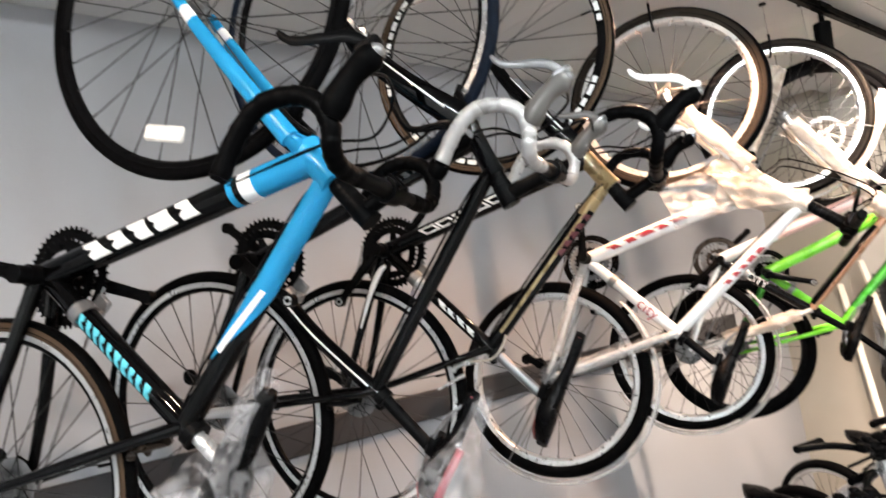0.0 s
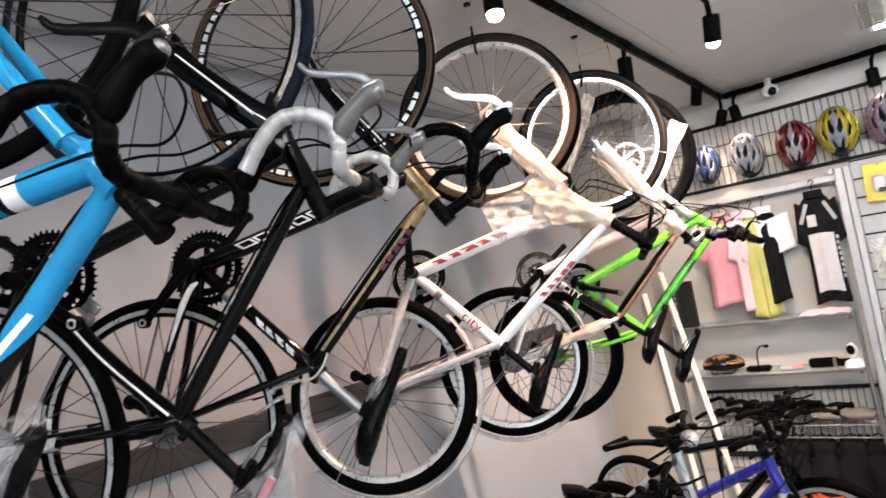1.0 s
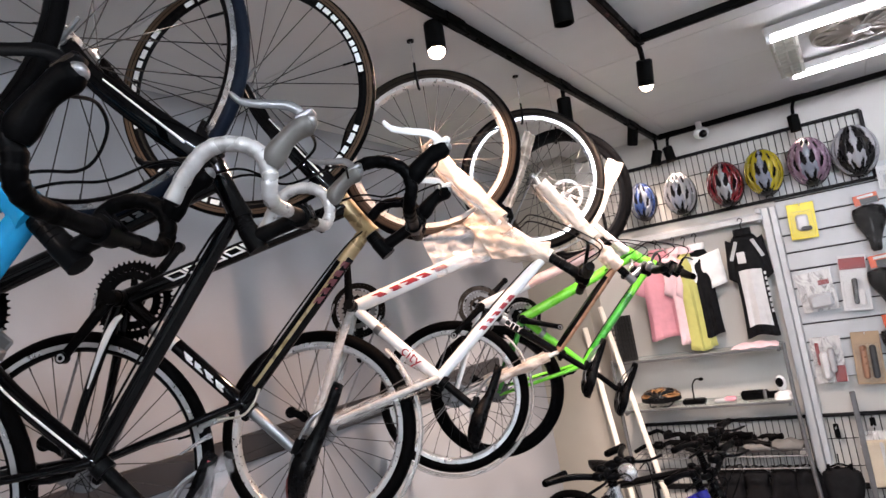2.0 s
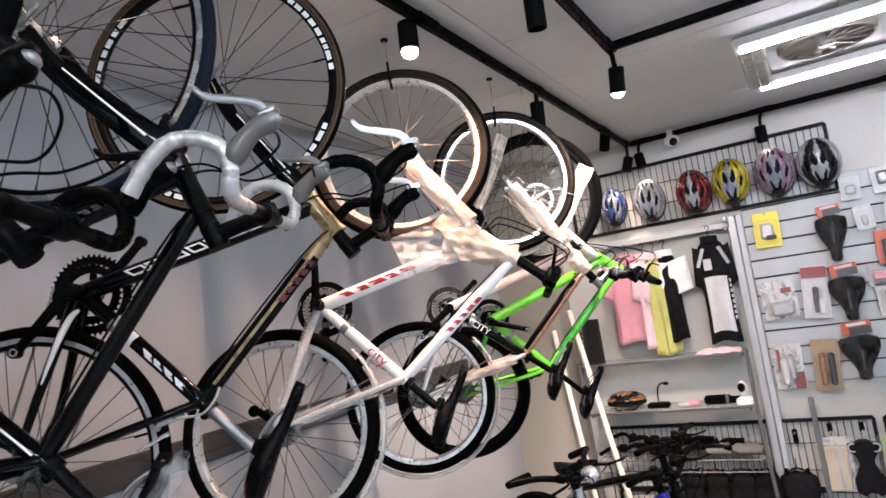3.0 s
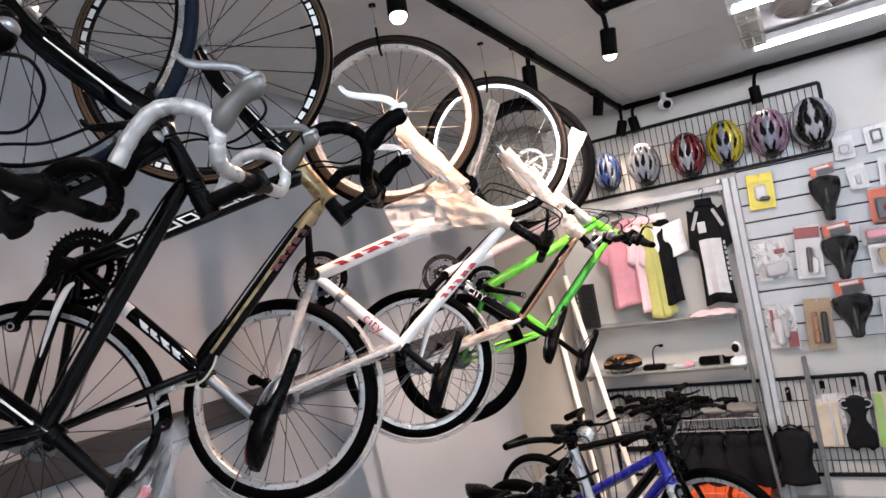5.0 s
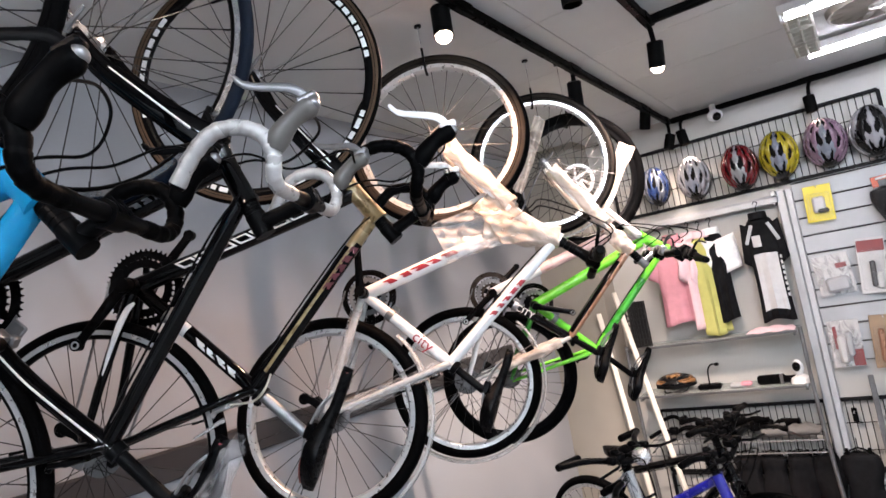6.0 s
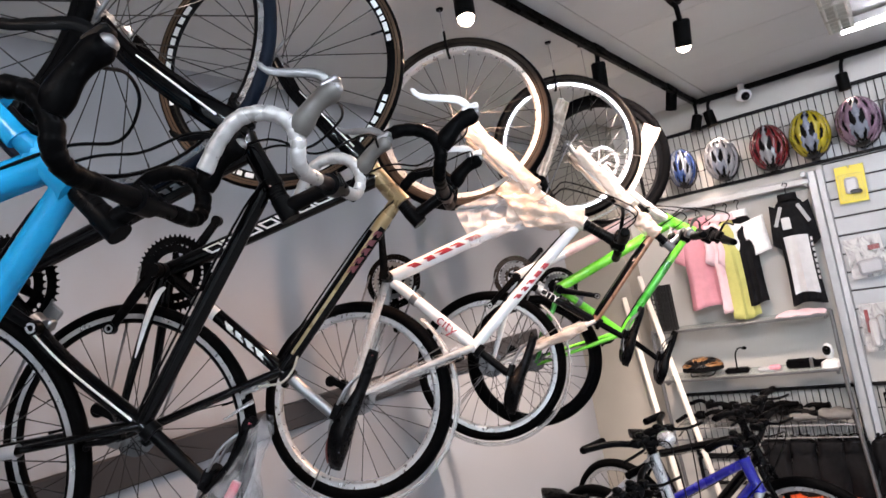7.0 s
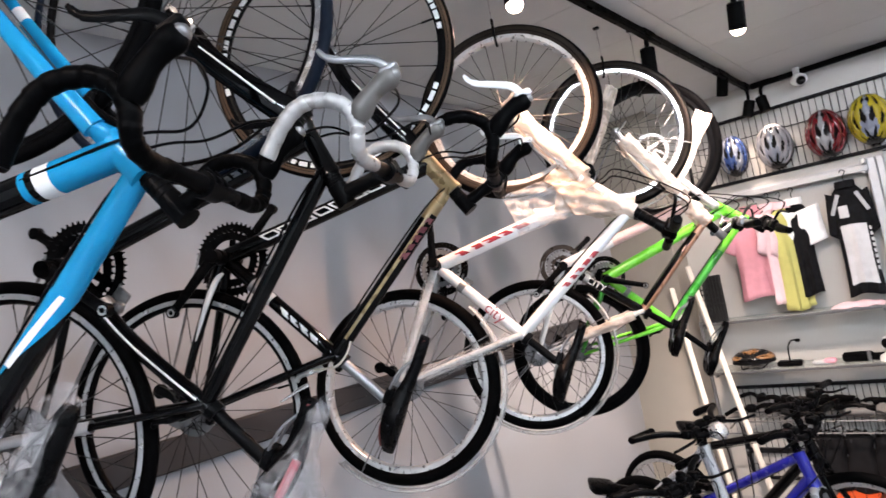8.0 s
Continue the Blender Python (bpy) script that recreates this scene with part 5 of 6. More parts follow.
for y_, z_ in ((1.13, 0.47), (1.0, 0.47), (SY, 0.472), (SY - 0.01, 0.40)):
    part("rod", Geo().cyl((0.45, y_, z_), (1.53, y_, z_), 0.005, seg=8), M_STEEL, e)
for xx in (0.44, 1.535):
    part("leg", Geo().sweep(spline([(xx, SY, 1.16), (xx, SY, 0.8), (xx + 0.012, SY - 0.01, 0.45), (xx + 0.04, SY - 0.02, FLOOR)], 5), 0.012, 10), M_STEEL, e)

# helmets
M_VENT = mat("helmet_vent_black", (0.004, 0.004, 0.0045), 0.6, spec=0.08, vary=0.2)
HCOL = {
    "blue": mat("helmet_blue", (0.018, 0.038, 0.12), 0.25, vary=0.2, coat=0.6), "silver": mat("helmet_silver", (0.13, 0.145, 0.18), 0.25, vary=0.1, coat=0.6),
    "red": mat("helmet_red", (0.10, 0.004, 0.007), 0.22, vary=0.1, coat=0.7), "yellow": mat("helmet_yellow", (0.27, 0.22, 0.01), 0.22, vary=0.1, coat=0.7),
    "white": mat("helmet_white", (0.21, 0.21, 0.225), 0.22, vary=0.08, coat=0.7), "pink": mat("helmet_pink", (0.15, 0.09, 0.13), 0.25, vary=0.1, coat=0.6),
    "black": mat("helmet_black", (0.005, 0.005, 0.0055), 0.3, vary=0.1, spec=0.2), "orange": mat("helmet_orange", (0.24, 0.12, 0.05), 0.25, vary=0.3, coat=0.5),
}


def helmet(at, cols, label, size=(0.108, 0.125, 0.15), m=None):
    """Vented helmet, crown to -y, long way up; cols: its middle, its shoulders, its sides."""
    e = thing("bicycle_helmet", label, "helmet", "helmets on the grid", at=Matrix.Translation(at) @ (m or Matrix()))
    sx, sy, sz = size
    part("liner", Geo().ball((0, 0, 0), (sx * 0.9, sy * 0.88, sz * 0.93), 20, 14, squeeze=lambda p: Vector((p.x, min(p.y, 0.03), p.z))), M_VENT, e)
    nu, nv, top, span = 44, 52, 12.0, 86.0
    slots = []
    for k, mid in enumerate((-64, -38, -13, 13, 38, 64)):
        rows = ((0.10, 0.36), (0.42, 0.66), (0.72, 0.92)) if k in (1, 4) else ((0.05, 0.27), (0.33, 0.58), (0.64, 0.88))
        slots += [(mid, u0, u1, 9.5 if k in (2, 3) else 8.0) for u0, u1 in rows]

    def at(u, a):
        th = radians(top + (180 - 2 * top) * u)
        squeeze = radians(a) * (0.62 + 0.38 * math.sin(th))
        ridge = 1.0 + 0.022 * math.cos(radians(a) * 14)
        return (sx * ridge * math.sin(th) * math.sin(squeeze), -sy * ridge * math.sin(th) * math.cos(squeeze), sz * math.cos(th))

    cols = tuple(cols[:3]) + (cols[1],) * (3 - len(cols)) + ("black",)
    zones = [Geo() for _ in cols]
    for i in range(nu):
        for j in range(nv):
            u, a = (i + 0.5) / nu, -span + 2 * span * (j + 0.5) / nv
            open_ = False
            for mid, u0, u1, wide in slots:
                if u0 < u < u1:
                    k = (u - u0) / (u1 - u0)
                    lean = math.copysign(7.0, mid) * (0.5 - k)
                    open_ |= abs(a - mid - lean) < wide * math.sin(math.pi * k) ** 0.6 * (0.65 + 0.35 * k)
            if open_:
                continue
            band = abs(a) + 10 * math.sin(u * 7)
            z = 3 if u > 0.84 - 0.05 * math.cos(radians(a) * 3) else 0 if band < 15 else 1 if band < 45 else 2
            us, as_ = (i / nu, (i + 1) / nu), (-span + 2 * span * j / nv, -span + 2 * span * (j + 1) / nv)
            zones[z].add([at(us[0], as_[0]), at(us[1], as_[0]), at(us[1], as_[1]), at(us[0], as_[1])], [(0, 1, 2, 3)])
    for g, col in zip(zones, cols):
        thick(part("shell", g, HCOL[col], e), 0.012)
    part("rim_band", Geo().ring((0, 0.0, 0), 1.0, [(0.0, 0.0), (0.04, 0.0), (0.04, 0.2), (0.0, 0.2)], 36), M_VENT, e).scale = (sx, 0.10, sz)
    g = Geo()
    for s in (-1, 1):
        g.sweep(spline([(s * sx * 0.7, 0.02, sz * 0.3), (s * sx * 0.5, 0.05, -sz * 0.6), (s * 0.01, 0.04, -sz * 1.05)], 4), 0.004, 6)
    part("strap", g, M_VENT, e)
    part("hanger_hook", Geo().sweep([(0, 0.09, sz * 0.5), (0, 0.02, sz * 0.5), (0, -0.01, sz * 0.56)], 0.004, 6), M_STEEL, e)
    return e


for x, z, cols, lab, sz in (
    (0.83, 2.235, ("blue", "silver", "blue"), "small blue and silver bicycle helmet on the grid", (0.088, 0.115, 0.135)),
    (1.09, 2.228, ("silver", "white"), "silver white bicycle helmet on the grid", (0.102, 0.12, 0.145)),
    (1.385, 2.222, ("white", "red", "red"), "red and black bicycle helmet with white vents", (0.108, 0.125, 0.15)),
    (1.625, 2.24, ("silver", "yellow", "yellow"), "yellow, black and white bicycle helmet on the grid", (0.11, 0.125, 0.15)),
    (1.886, 2.24, ("silver", "pink", "pink"), "pale pink and silver bicycle helmet on the grid", (0.115, 0.125, 0.152)),
    (2.135, 2.24, ("white", "black", "white"), "white and black bicycle helmet on the grid", (0.118, 0.125, 0.155)),
):
    helmet((x, 1.03, z), cols, lab, sz)
helmet((0.70, 0.97, 0.865), ("orange", "black", "orange"), "orange and black patterned helmet lying on the shelf", (0.13, 0.06, 0.115), pose(0, 0, 0, -90, 0, 0) @ pose(0, 0, 0, 0, 0, 0))

# clothes
def cloth(name, color):
    return mat(name, color, 0.85, spec=0.15, vary=0.14, scale=22, bump=0.4, bscale=70)


M_PINKC, M_ROSE, M_YEL, M_DARK, M_WHC = cloth("pink_jersey_cloth", (0.62, 0.28, 0.33)), cloth("pale_rose_cloth", (0.74, 0.52, 0.55)), cloth("yellow_jersey_cloth", (0.48, 0.46, 0.15)), cloth("dark_jersey_cloth", (0.005, 0.005, 0.006)), cloth("white_jersey_cloth", (0.76, 0.76, 0.75))
M_SMOKE = cloth("smoky_plastic_bag", (0.14, 0.135, 0.13))
M_GREYC = cloth("grey_jersey_cloth", (0.40, 0.40, 0.41))
M_PALEC = cloth("pale_grey_jersey_cloth", (0.55, 0.54, 0.54))


def jersey(x, y, top, bottom, w, m_body, m_sleeve, m_panel, label, turn=0, seed=1, sr=0.055):
    e = thing("cycling_jersey", label, "jersey", "jerseys on hangers", at=pose(x, y, 0, 0, 0, turn))
    H = top - bottom
    rnd = random.Random(seed)
    ph = [rnd.uniform(0, 6.28) for _ in range(4)]

    def wid(u):
        return w / 2 * (0.30 + 0.70 * min(1, u / 0.10) ** 0.7 if u < 0.1 else (1.0 - 0.12 * math.sin((u - 0.1) * 3.2)))

    def shell(u, v):
        a = 2 * math.pi * v
        hw = wid(u)
        d = (0.024 + 0.016 * u) * (0.4 if u < 0.04 else 1)
        fold = 0.010 * u * math.sin(a * 4 + ph[0]) + 0.012 * u * math.sin(math.cos(a) * 9 + ph[1])
        return (hw * math.cos(a), d * math.sin(a) + fold, top - H * u - 0.012 * math.sin(3 * math.cos(a) + ph[2]) * u)

    thick(part("body", Geo().sheet(shell, 18, 28), m_body, e), 0.003)
    for s in (-1, 1):
        g = Geo()

        def sl(u, v, s=s):
            a = 2 * math.pi * v
            c = lerp((s * w * 0.38, 0, top - 0.05), (s * w * 0.54, 0.01, top - 0.05 - H * 0.38), u)
            r = sr - 0.012 * u
            return (c.x + r * math.cos(a) * 0.8, c.y + r * 0.38 * math.sin(a) + 0.006 * math.sin(u * 9 + s), c.z + 0.02 * s * math.cos(a))

        thick(part("sleeve", g.sheet(sl, 8, 14), m_sleeve, e), 0.003)
        if m_panel:
            def pn(u, v, s=s):
                a = -math.pi / 2 + s * (0.0 + 0.85 * v)
                q = shell(0.36 + 0.54 * u, (a / (2 * math.pi)) % 1.0)
                return (q[0] * 1.01, q[1] - 0.004, q[2])

            part("side_panel", Geo().sheet(pn, 16, 4), m_panel, e)
    part("collar", Geo().ring((0, 0, top + 0.005), 0.05, [(0, -0.02), (0.006, -0.02), (0.004, 0.025), (-0.002, 0.025)], 20, axis="Z"), m_sleeve, e)
    part("hanger", Geo().sweep(spline([(-w * 0.36, 0, top - 0.035), (0, 0, top + 0.03), (w * 0.36, 0, top - 0.035)], 4), 0.006, 6).sweep(spline([(0, 0, top + 0.03), (0, 0, top + 0.06), (0.016, 0, top + 0.085), (0.0, 0, top + 0.1), (-0.014, 0, top + 0.085)], 4), 0.003, 6), M_BLACK, e)
    return e


jersey(0.86, 0.99, 1.85, 1.26, 0.30, M_PINKC, M_PINKC, None, "pink cycling jersey on a hanger", 12, 1)
jersey(0.98, 1.0, 1.84, 1.20, 0.20, M_ROSE, M_ROSE, None, "pale rose cycling jersey on a hanger", 55, 2)
jersey(1.05, 1.0, 1.83, 1.16, 0.19, M_YEL, M_ROSE, None, "yellow cycling jersey with pale sleeves on a hanger", 48, 3, 0.04)
jersey(1.12, 1.02, 1.84, 1.24, 0.15, M_DARK, M_WHC, None, "dark cycling jersey with white sleeves on a hanger", 8, 4, 0.10)
bj = jersey(1.42, 1.03, 1.88, 1.20, 0.20, M_DARK, M_DARK, M_PALEC, "black and pale grey cycling jersey on a hanger", 6, 5, 0.046)
part("chest_patch", Geo().box((-0.035, -0.040, 1.72), (0.05, 0.004, 0.075), bevel=0.0015), M_PALEC, bj, "pale patch on the chest")
for s in (-1, 1):
    part("shoulder_stripe", Geo().box((s * 0.072, -0.036, 1.77), (0.022, 0.006, 0.13), pose(0, 0, 0, 0, -s * 22, 0), bevel=0.002), M_GREYC, bj)
for k in range(8):
    part("lettering_bar", Geo().box((0.083, -0.030 - 0.002 * k, 1.60 - 0.035 * k), (0.012, 0.004, 0.022)), M_PALEC, bj)

pc = thing("folded_cloth", "folded pale pink cloth lying on the glass shelf", "cloth")
part("cloth", Geo().sheet(lambda u, v: (1.22 + 0.28 * u, 0.90 + 0.16 * v, 1.142 + 0.03 * math.sin(math.pi * v) ** 0.5 * math.sin(math.pi * u) ** 0.3 + 0.004 * math.sin(17 * u + 6 * v)), 16, 10), M_ROSE, pc)

# crate
M_CRATE = mat("black_crate_plastic", (0.006, 0.006, 0.0065), 0.5, vary=0.15)
cr = thing("plastic_crate", "black perforated plastic crate standing on the shelf", "crate")
part("board", Geo().box((0.50, 0.97, 1.30), (0.012, 0.16, 0.32), bevel=0.004), M_CRATE, cr)
part("back_board", Geo().box((0.55, 0.94, 1.30), (0.11, 0.01, 0.32), bevel=0.003), M_CRATE, cr)
for i in range(7):
    part("slat", Geo().box((0.47 + 0.022 * i, 0.90, 1.30), (0.008, 0.01, 0.32)), M_CRATE, cr)
for i in range(9):
    part("slat", Geo().box((0.535, 0.90, 1.155 + 0.036 * i), (0.14, 0.012, 0.009)), M_CRATE, cr)

# things on the second shelf
def lump(name, label, cat, pieces):
    e = thing(name, label, cat)
    for nm, c, s, m in pieces:
        part(nm, Geo().box(c, s, bevel=min(s) * 0.3), m, e)
    return e


Z2 = 0.806
dl = lump("desk_light", "black bicycle light on a bendy stalk", "light", [("base", (0.92, 0.96, Z2 + 0.018), (0.15, 0.07, 0.036), M_BLACK)])
part("stalk", Geo().sweep(spline([(0.92, 0.96, Z2 + 0.03), (0.925, 0.96, Z2 + 0.12), (0.95, 0.96, Z2 + 0.16), (0.985, 0.95, Z2 + 0.165)], 5), 0.005, 8), M_BLACK, dl)
part("head", Geo().ball((0.99, 0.95, Z2 + 0.162), (0.018, 0.018, 0.012), 10, 6), M_BLACK, dl)
lump("small_box", "small grey and pink packed part on the shelf", "box", [("box", (1.10, 0.96, Z2 + 0.014), (0.10, 0.06, 0.028), M_GREYC), ("label_band", (1.15, 0.95, Z2 + 0.02), (0.07, 0.05, 0.03), M_PINKC)])
lump("pump", "black bicycle hand pump lying on the shelf", "pump", [("body", (1.30, 0.97, Z2 + 0.03), (0.17, 0.045, 0.06), M_BLACK), ("handle", (1.42, 0.97, Z2 + 0.024), (0.1, 0.035, 0.045), M_BLACK), ("collar", (1.36, 0.965, Z2 + 0.03), (0.02, 0.05, 0.064), M_STEEL)])
wb = thing("web_camera", "white round camera with a dark lens on the shelf", "camera")
part("base", Geo().sweep([(1.47, 0.95, Z2), (1.47, 0.95, Z2 + 0.03), (1.47, 0.95, Z2 + 0.05)], [0.06, 0.055, 0.02], 18), M_WHITED, wb)
part("head", Geo().ball((1.465, 0.94, Z2 + 0.095), (0.032, 0.03, 0.05), 14, 10), M_WHITED, wb)
part("lens", Geo().ball((1.46, 0.915, Z2 + 0.105), (0.024, 0.02, 0.03), 12, 8), M_GLOSSBLACK, wb)

# spare bars, cables and bags heaped on the wire shelf
rnd = random.Random(9)
for k in range(9):
    x = 0.62 + 0.075 * k
    e = thing("spare_handlebar", "black spare handlebar in a heap on the wire shelf", "handlebar", "spare bars on the shelf")
    a = rnd.uniform(-0.6, 0.6)
    c = Vector((x, rnd.uniform(0.93, 1.05), 0.51 + rnd.uniform(0, 0.09)))
    d = Vector((math.cos(a), math.sin(a) * 0.4, rnd.uniform(-0.1, 0.2)))
    part("bar", Geo().sweep(spline([c - d * 0.18, c - d * 0.08 + Vector((0, 0, 0.03)), c, c + d * 0.08 + Vector((0, 0, 0.02)), c + d * 0.18], 4), 0.014, 8), M_BLACK, e)
    part("grip", Geo().cyl(c + d * 0.10, c + d * 0.19, 0.018), M_GRIP, e)
    part("clamp", Geo().box(c + Vector((0, -0.01, 0.015)), (0.06, 0.05, 0.045), pose(0, 0, 0, 20, 30 * a, 0), bevel=0.008), M_BLACK, e)
for x, m, lab in ((1.24, M_SMOKE, "clear bag of parts lying on the wire shelf"), (1.42, M_SMOKE, "grey bag of parts lying on the wire shelf"), (0.90, M_DARK, "black cloth bag lying on the wire shelf")):
    e = thing("parts_bag", lab, "bag", "bags on the shelf")
    part("bag", Geo().ball((x, 0.98, 0.51), (0.11, 0.08, 0.035), 16, 10, squeeze=lambda p: Vector((p.x + 0.01 * math.sin(p.y * 90), p.y, p.z + 0.008 * math.sin(p.x * 70)))), m, e)

# dark bags and trousers hung below
for x, w, h, lab in ((1.05, 0.16, 0.34, "black cycling shorts on a hanger"), (1.20, 0.16, 0.36, "black cycling shorts on a hanger"), (1.36, 0.17, 0.38, "black cycling tights on a hanger"), (1.50, 0.16, 0.36, "black cycling tights on a hanger"), (1.68, 0.20, 0.34, "black rounded saddle bag hanging on the grid")):
    e = thing("hung_garment", lab, "clothing", "black garments on hangers")
    g = Geo()

    def f(u, v, x=x, w=w, h=h):
        a = 2 * math.pi * v
        k = 1 if u > 0.06 else 0.5
        return (x + (w / 2 + 0.012 * math.sin(9 * u + x * 7)) * math.cos(a) * k, 0.98 + (0.04 + 0.02 * u) * math.sin(a) * k + 0.008 * math.sin(4 * a + 5 * u), 0.36 - h * u)

    thick(part("cloth", g.sheet(f, 14, 22), M_DARK, e), 0.004)
    part("hanger", Geo().sweep(spline([(x - w * 0.4, 0.98, 0.35), (x, 0.98, 0.385), (x + w * 0.4, 0.98, 0.35)], 4), 0.006, 6).cyl((x, 0.98, 0.385), (x, 1.0, 0.44), 0.003), M_BLACK, e)
    for s in (-1, 1):
        part("clip", Geo().box((x + s * w * 0.3, 0.965, 0.37), (0.02, 0.02, 0.035), bevel=0.003), M_BLACK, e)

# packed goods on the panel
M_YCARD, M_RCARD, M_OCARD, M_GCARD = mat("yellow_card", (0.72, 0.58, 0.03), 0.4, vary=0.08), mat("red_card", (0.22, 0.03, 0.03), 0.4, vary=0.12), mat("orange_card", (0.50, 0.075, 0.02), 0.4, vary=0.1), mat("green_card", (0.24, 0.42, 0.10), 0.4, vary=0.1)
M_WCARD, M_KCARD, M_BCARD = mat("white_card", (0.54, 0.53, 0.525), 0.45, vary=0.08), mat("black_card", (0.03, 0.03, 0.032), 0.4, vary=0.15), mat("brown_card", (0.33, 0.22, 0.13), 0.5, vary=0.2)
M_SLEEVE = plastic_film("crumpled_clear_sleeve", (0.68, 0.66, 0.65), 0.3, 0.75, 11)
M_SAND = mat("sand_beige_card", (0.46, 0.38, 0.28), 0.5, vary=0.2, scale=14)
M_BLISTER = mat("clear_blister", (0.80, 0.82, 0.83), 0.08, vary=0.05, alpha=0.06, coat=0.5)


def pack(x, z, w, h, card, label, inner=(), y=1.075, tilt=0):
    """Card on a hook with a blister; inner: (part, dx, dz, w, h, depth, material)."""
    e = thing("blister_pack", label, "package", "packed goods on the wall", at=pose(x, y, z, 0, tilt or ((x * 37 + z * 53) % 1 - 0.5) * 9, 0))
    part("card", Geo().box((0, 0, 0), (w, 0.004, h), bevel=0.0015), card, e)
    for nm, dx, dz, ww, hh, d, m in inner:
        part(nm, Geo().box((dx, -d / 2 - 0.002, dz), (ww, d, hh), bevel=min(ww, hh, d) * 0.3), m, e)
    part("blister", Geo().box((0, -0.02, -h * 0.08), (w * 0.86, 0.036, h * 0.74), bevel=0.01), M_BLISTER, e)
    part("hook", Geo().sweep([(0, 1.122 - y, h / 2 - 0.012), (0, -0.03, h / 2 - 0.012), (0, -0.036, h / 2 - 0.002)], 0.003, 6), M_ALLOY, e)
    return e


def saddle_pack(x, z, card, label, L=0.27, s=1.0):
    e = thing("packed_saddle", label, "saddle", "packed saddles on the wall", at=pose(x, 1.06, z))
    part("header_card", Geo().box((0, -0.01, 0.165 * s), (0.15 * s, 0.006, 0.075 * s), pose(0, 0, 0, 0, -4, 0), bevel=0.002), card, e)
    part("header_band", Geo().box((0.016, -0.0145, 0.150 * s), (0.11 * s, 0.003, 0.045 * s), pose(0, 0, 0, 0, -4, 0)), M_KCARD, e)
    part("label_band", Geo().box((0.0, -0.0145, 0.186 * s), (0.10 * s, 0.003, 0.016 * s), pose(0, 0, 0, 0, -4, 0)), M_WCARD, e)

    def bag(u, v):
        a = math.pi * v
        half = (0.108 - 0.02 * u) * s * (1 + 0.06 * math.sin(9 * u + 3) + 0.05 * math.sin(17 * u + 4 * v))
        return (half * math.cos(a), -0.016 - (0.062 + 0.008 * math.sin(11 * u + 7 * v)) * math.sin(a) ** 0.7, (0.15 - (L + 0.06) * u) * s)

    part("clear_bag", Geo().sheet(bag, 22, 18), M_CLEARBAG, e, "clear plastic bag round the saddle")
    n, m = 16, 10

    def f(u, v):
        k = max(0, min(1, (u - 0.22) / 0.65))
        half = (0.066 * (1 - k * k * (3 - 2 * k)) + 0.032) * s * (min(1, u / 0.08 + 0.1)) ** 0.5 * (1 if u < 0.95 else 0.6)
        a = math.pi * v
        return (half * math.cos(a), -0.02 - 0.05 * math.sin(a) * (1 - 0.4 * u), (0.12 - L * u) * s)

    thick(part("saddle_cover", Geo().sheet(f, n, m), M_SADDLE, e), 0.008)
    part("groove", Geo().box((0, -0.062, 0.0), (0.01 * s, 0.012, 0.16 * s), bevel=0.003), M_KCARD, e)
    return e


pack(1.775, 1.885, 0.155, 0.23, M_YCARD, "yellow card with a small white and black part", (("part", 0.0, -0.01, 0.07, 0.10, 0.04, M_WCARD), ("knob", 0.02, -0.05, 0.06, 0.025, 0.05, M_KCARD)), tilt=2)
saddle_pack(2.13, 1.80, M_OCARD, "black slim saddle in clear packing under an orange card", 0.33, 0.85)
saddle_pack(2.145, 1.40, M_OCARD, "black wide saddle in clear packing under an orange card", 0.27, 0.98)
saddle_pack(2.15, 1.03, M_OCARD, "black wide saddle in clear packing under an orange card", 0.25, 1.05)
pack(1.765, 1.43, 0.20, 0.25, M_SLEEVE, "white packed accessory with a round grey body", (("part", 0.01, -0.06, 0.13, 0.09, 0.05, M_GREYC), ("label_band", 0.05, 0.05, 0.06, 0.03, 0.006, M_RCARD)))
pack(1.975, 1.45, 0.15, 0.34, M_WCARD, "white card with a black and white pump", (("label_band", 0, 0.12, 0.14, 0.07, 0.004, M_RCARD), ("part", 0.0, -0.05, 0.03, 0.16, 0.03, M_KCARD), ("part", 0.03, -0.09, 0.04, 0.10, 0.03, M_WCARD)))
pack(1.745, 1.0, 0.17, 0.29, M_SLEEVE, "white and red packed brake set in a clear sleeve", (("label_band", 0.05, -0.09, 0.06, 0.10, 0.006, M_RCARD), ("label_band", -0.05, 0.04, 0.02, 0.14, 0.006, M_RCARD), ("part", -0.02, -0.03, 0.05, 0.17, 0.05, M_WCARD), ("part", 0.02, 0.0, 0.035, 0.15, 0.06, M_GREYC)))
pack(1.955, 0.99, 0.15, 0.32, M_BCARD, "brown packed lock in clear wrap", (("part", -0.02, -0.02, 0.035, 0.20, 0.05, M_COPPER), ("part", 0.03, -0.02, 0.035, 0.2, 0.05, M_KCARD)))
pack(2.43, 1.655, 0.18, 0.22, M_OCARD, "orange and black boxed light", (("window", 0.0, -0.01, 0.12, 0.13, 0.03, M_KCARD), ("part", 0.0, -0.01, 0.05, 0.05, 0.05, M_RCARD)))
pack(2.66, 1.67, 0.20, 0.23, M_OCARD, "orange and black boxed light", (("window", -0.01, 0.0, 0.09, 0.12, 0.03, M_KCARD), ("part", 0.0, 0.0, 0.04, 0.05, 0.05, M_GCARD)))
pack(2.27, 2.05, 0.11, 0.14, M_WCARD, "small white card with a ring part", (("part", 0, -0.01, 0.05, 0.05, 0.02, M_GREYC),))
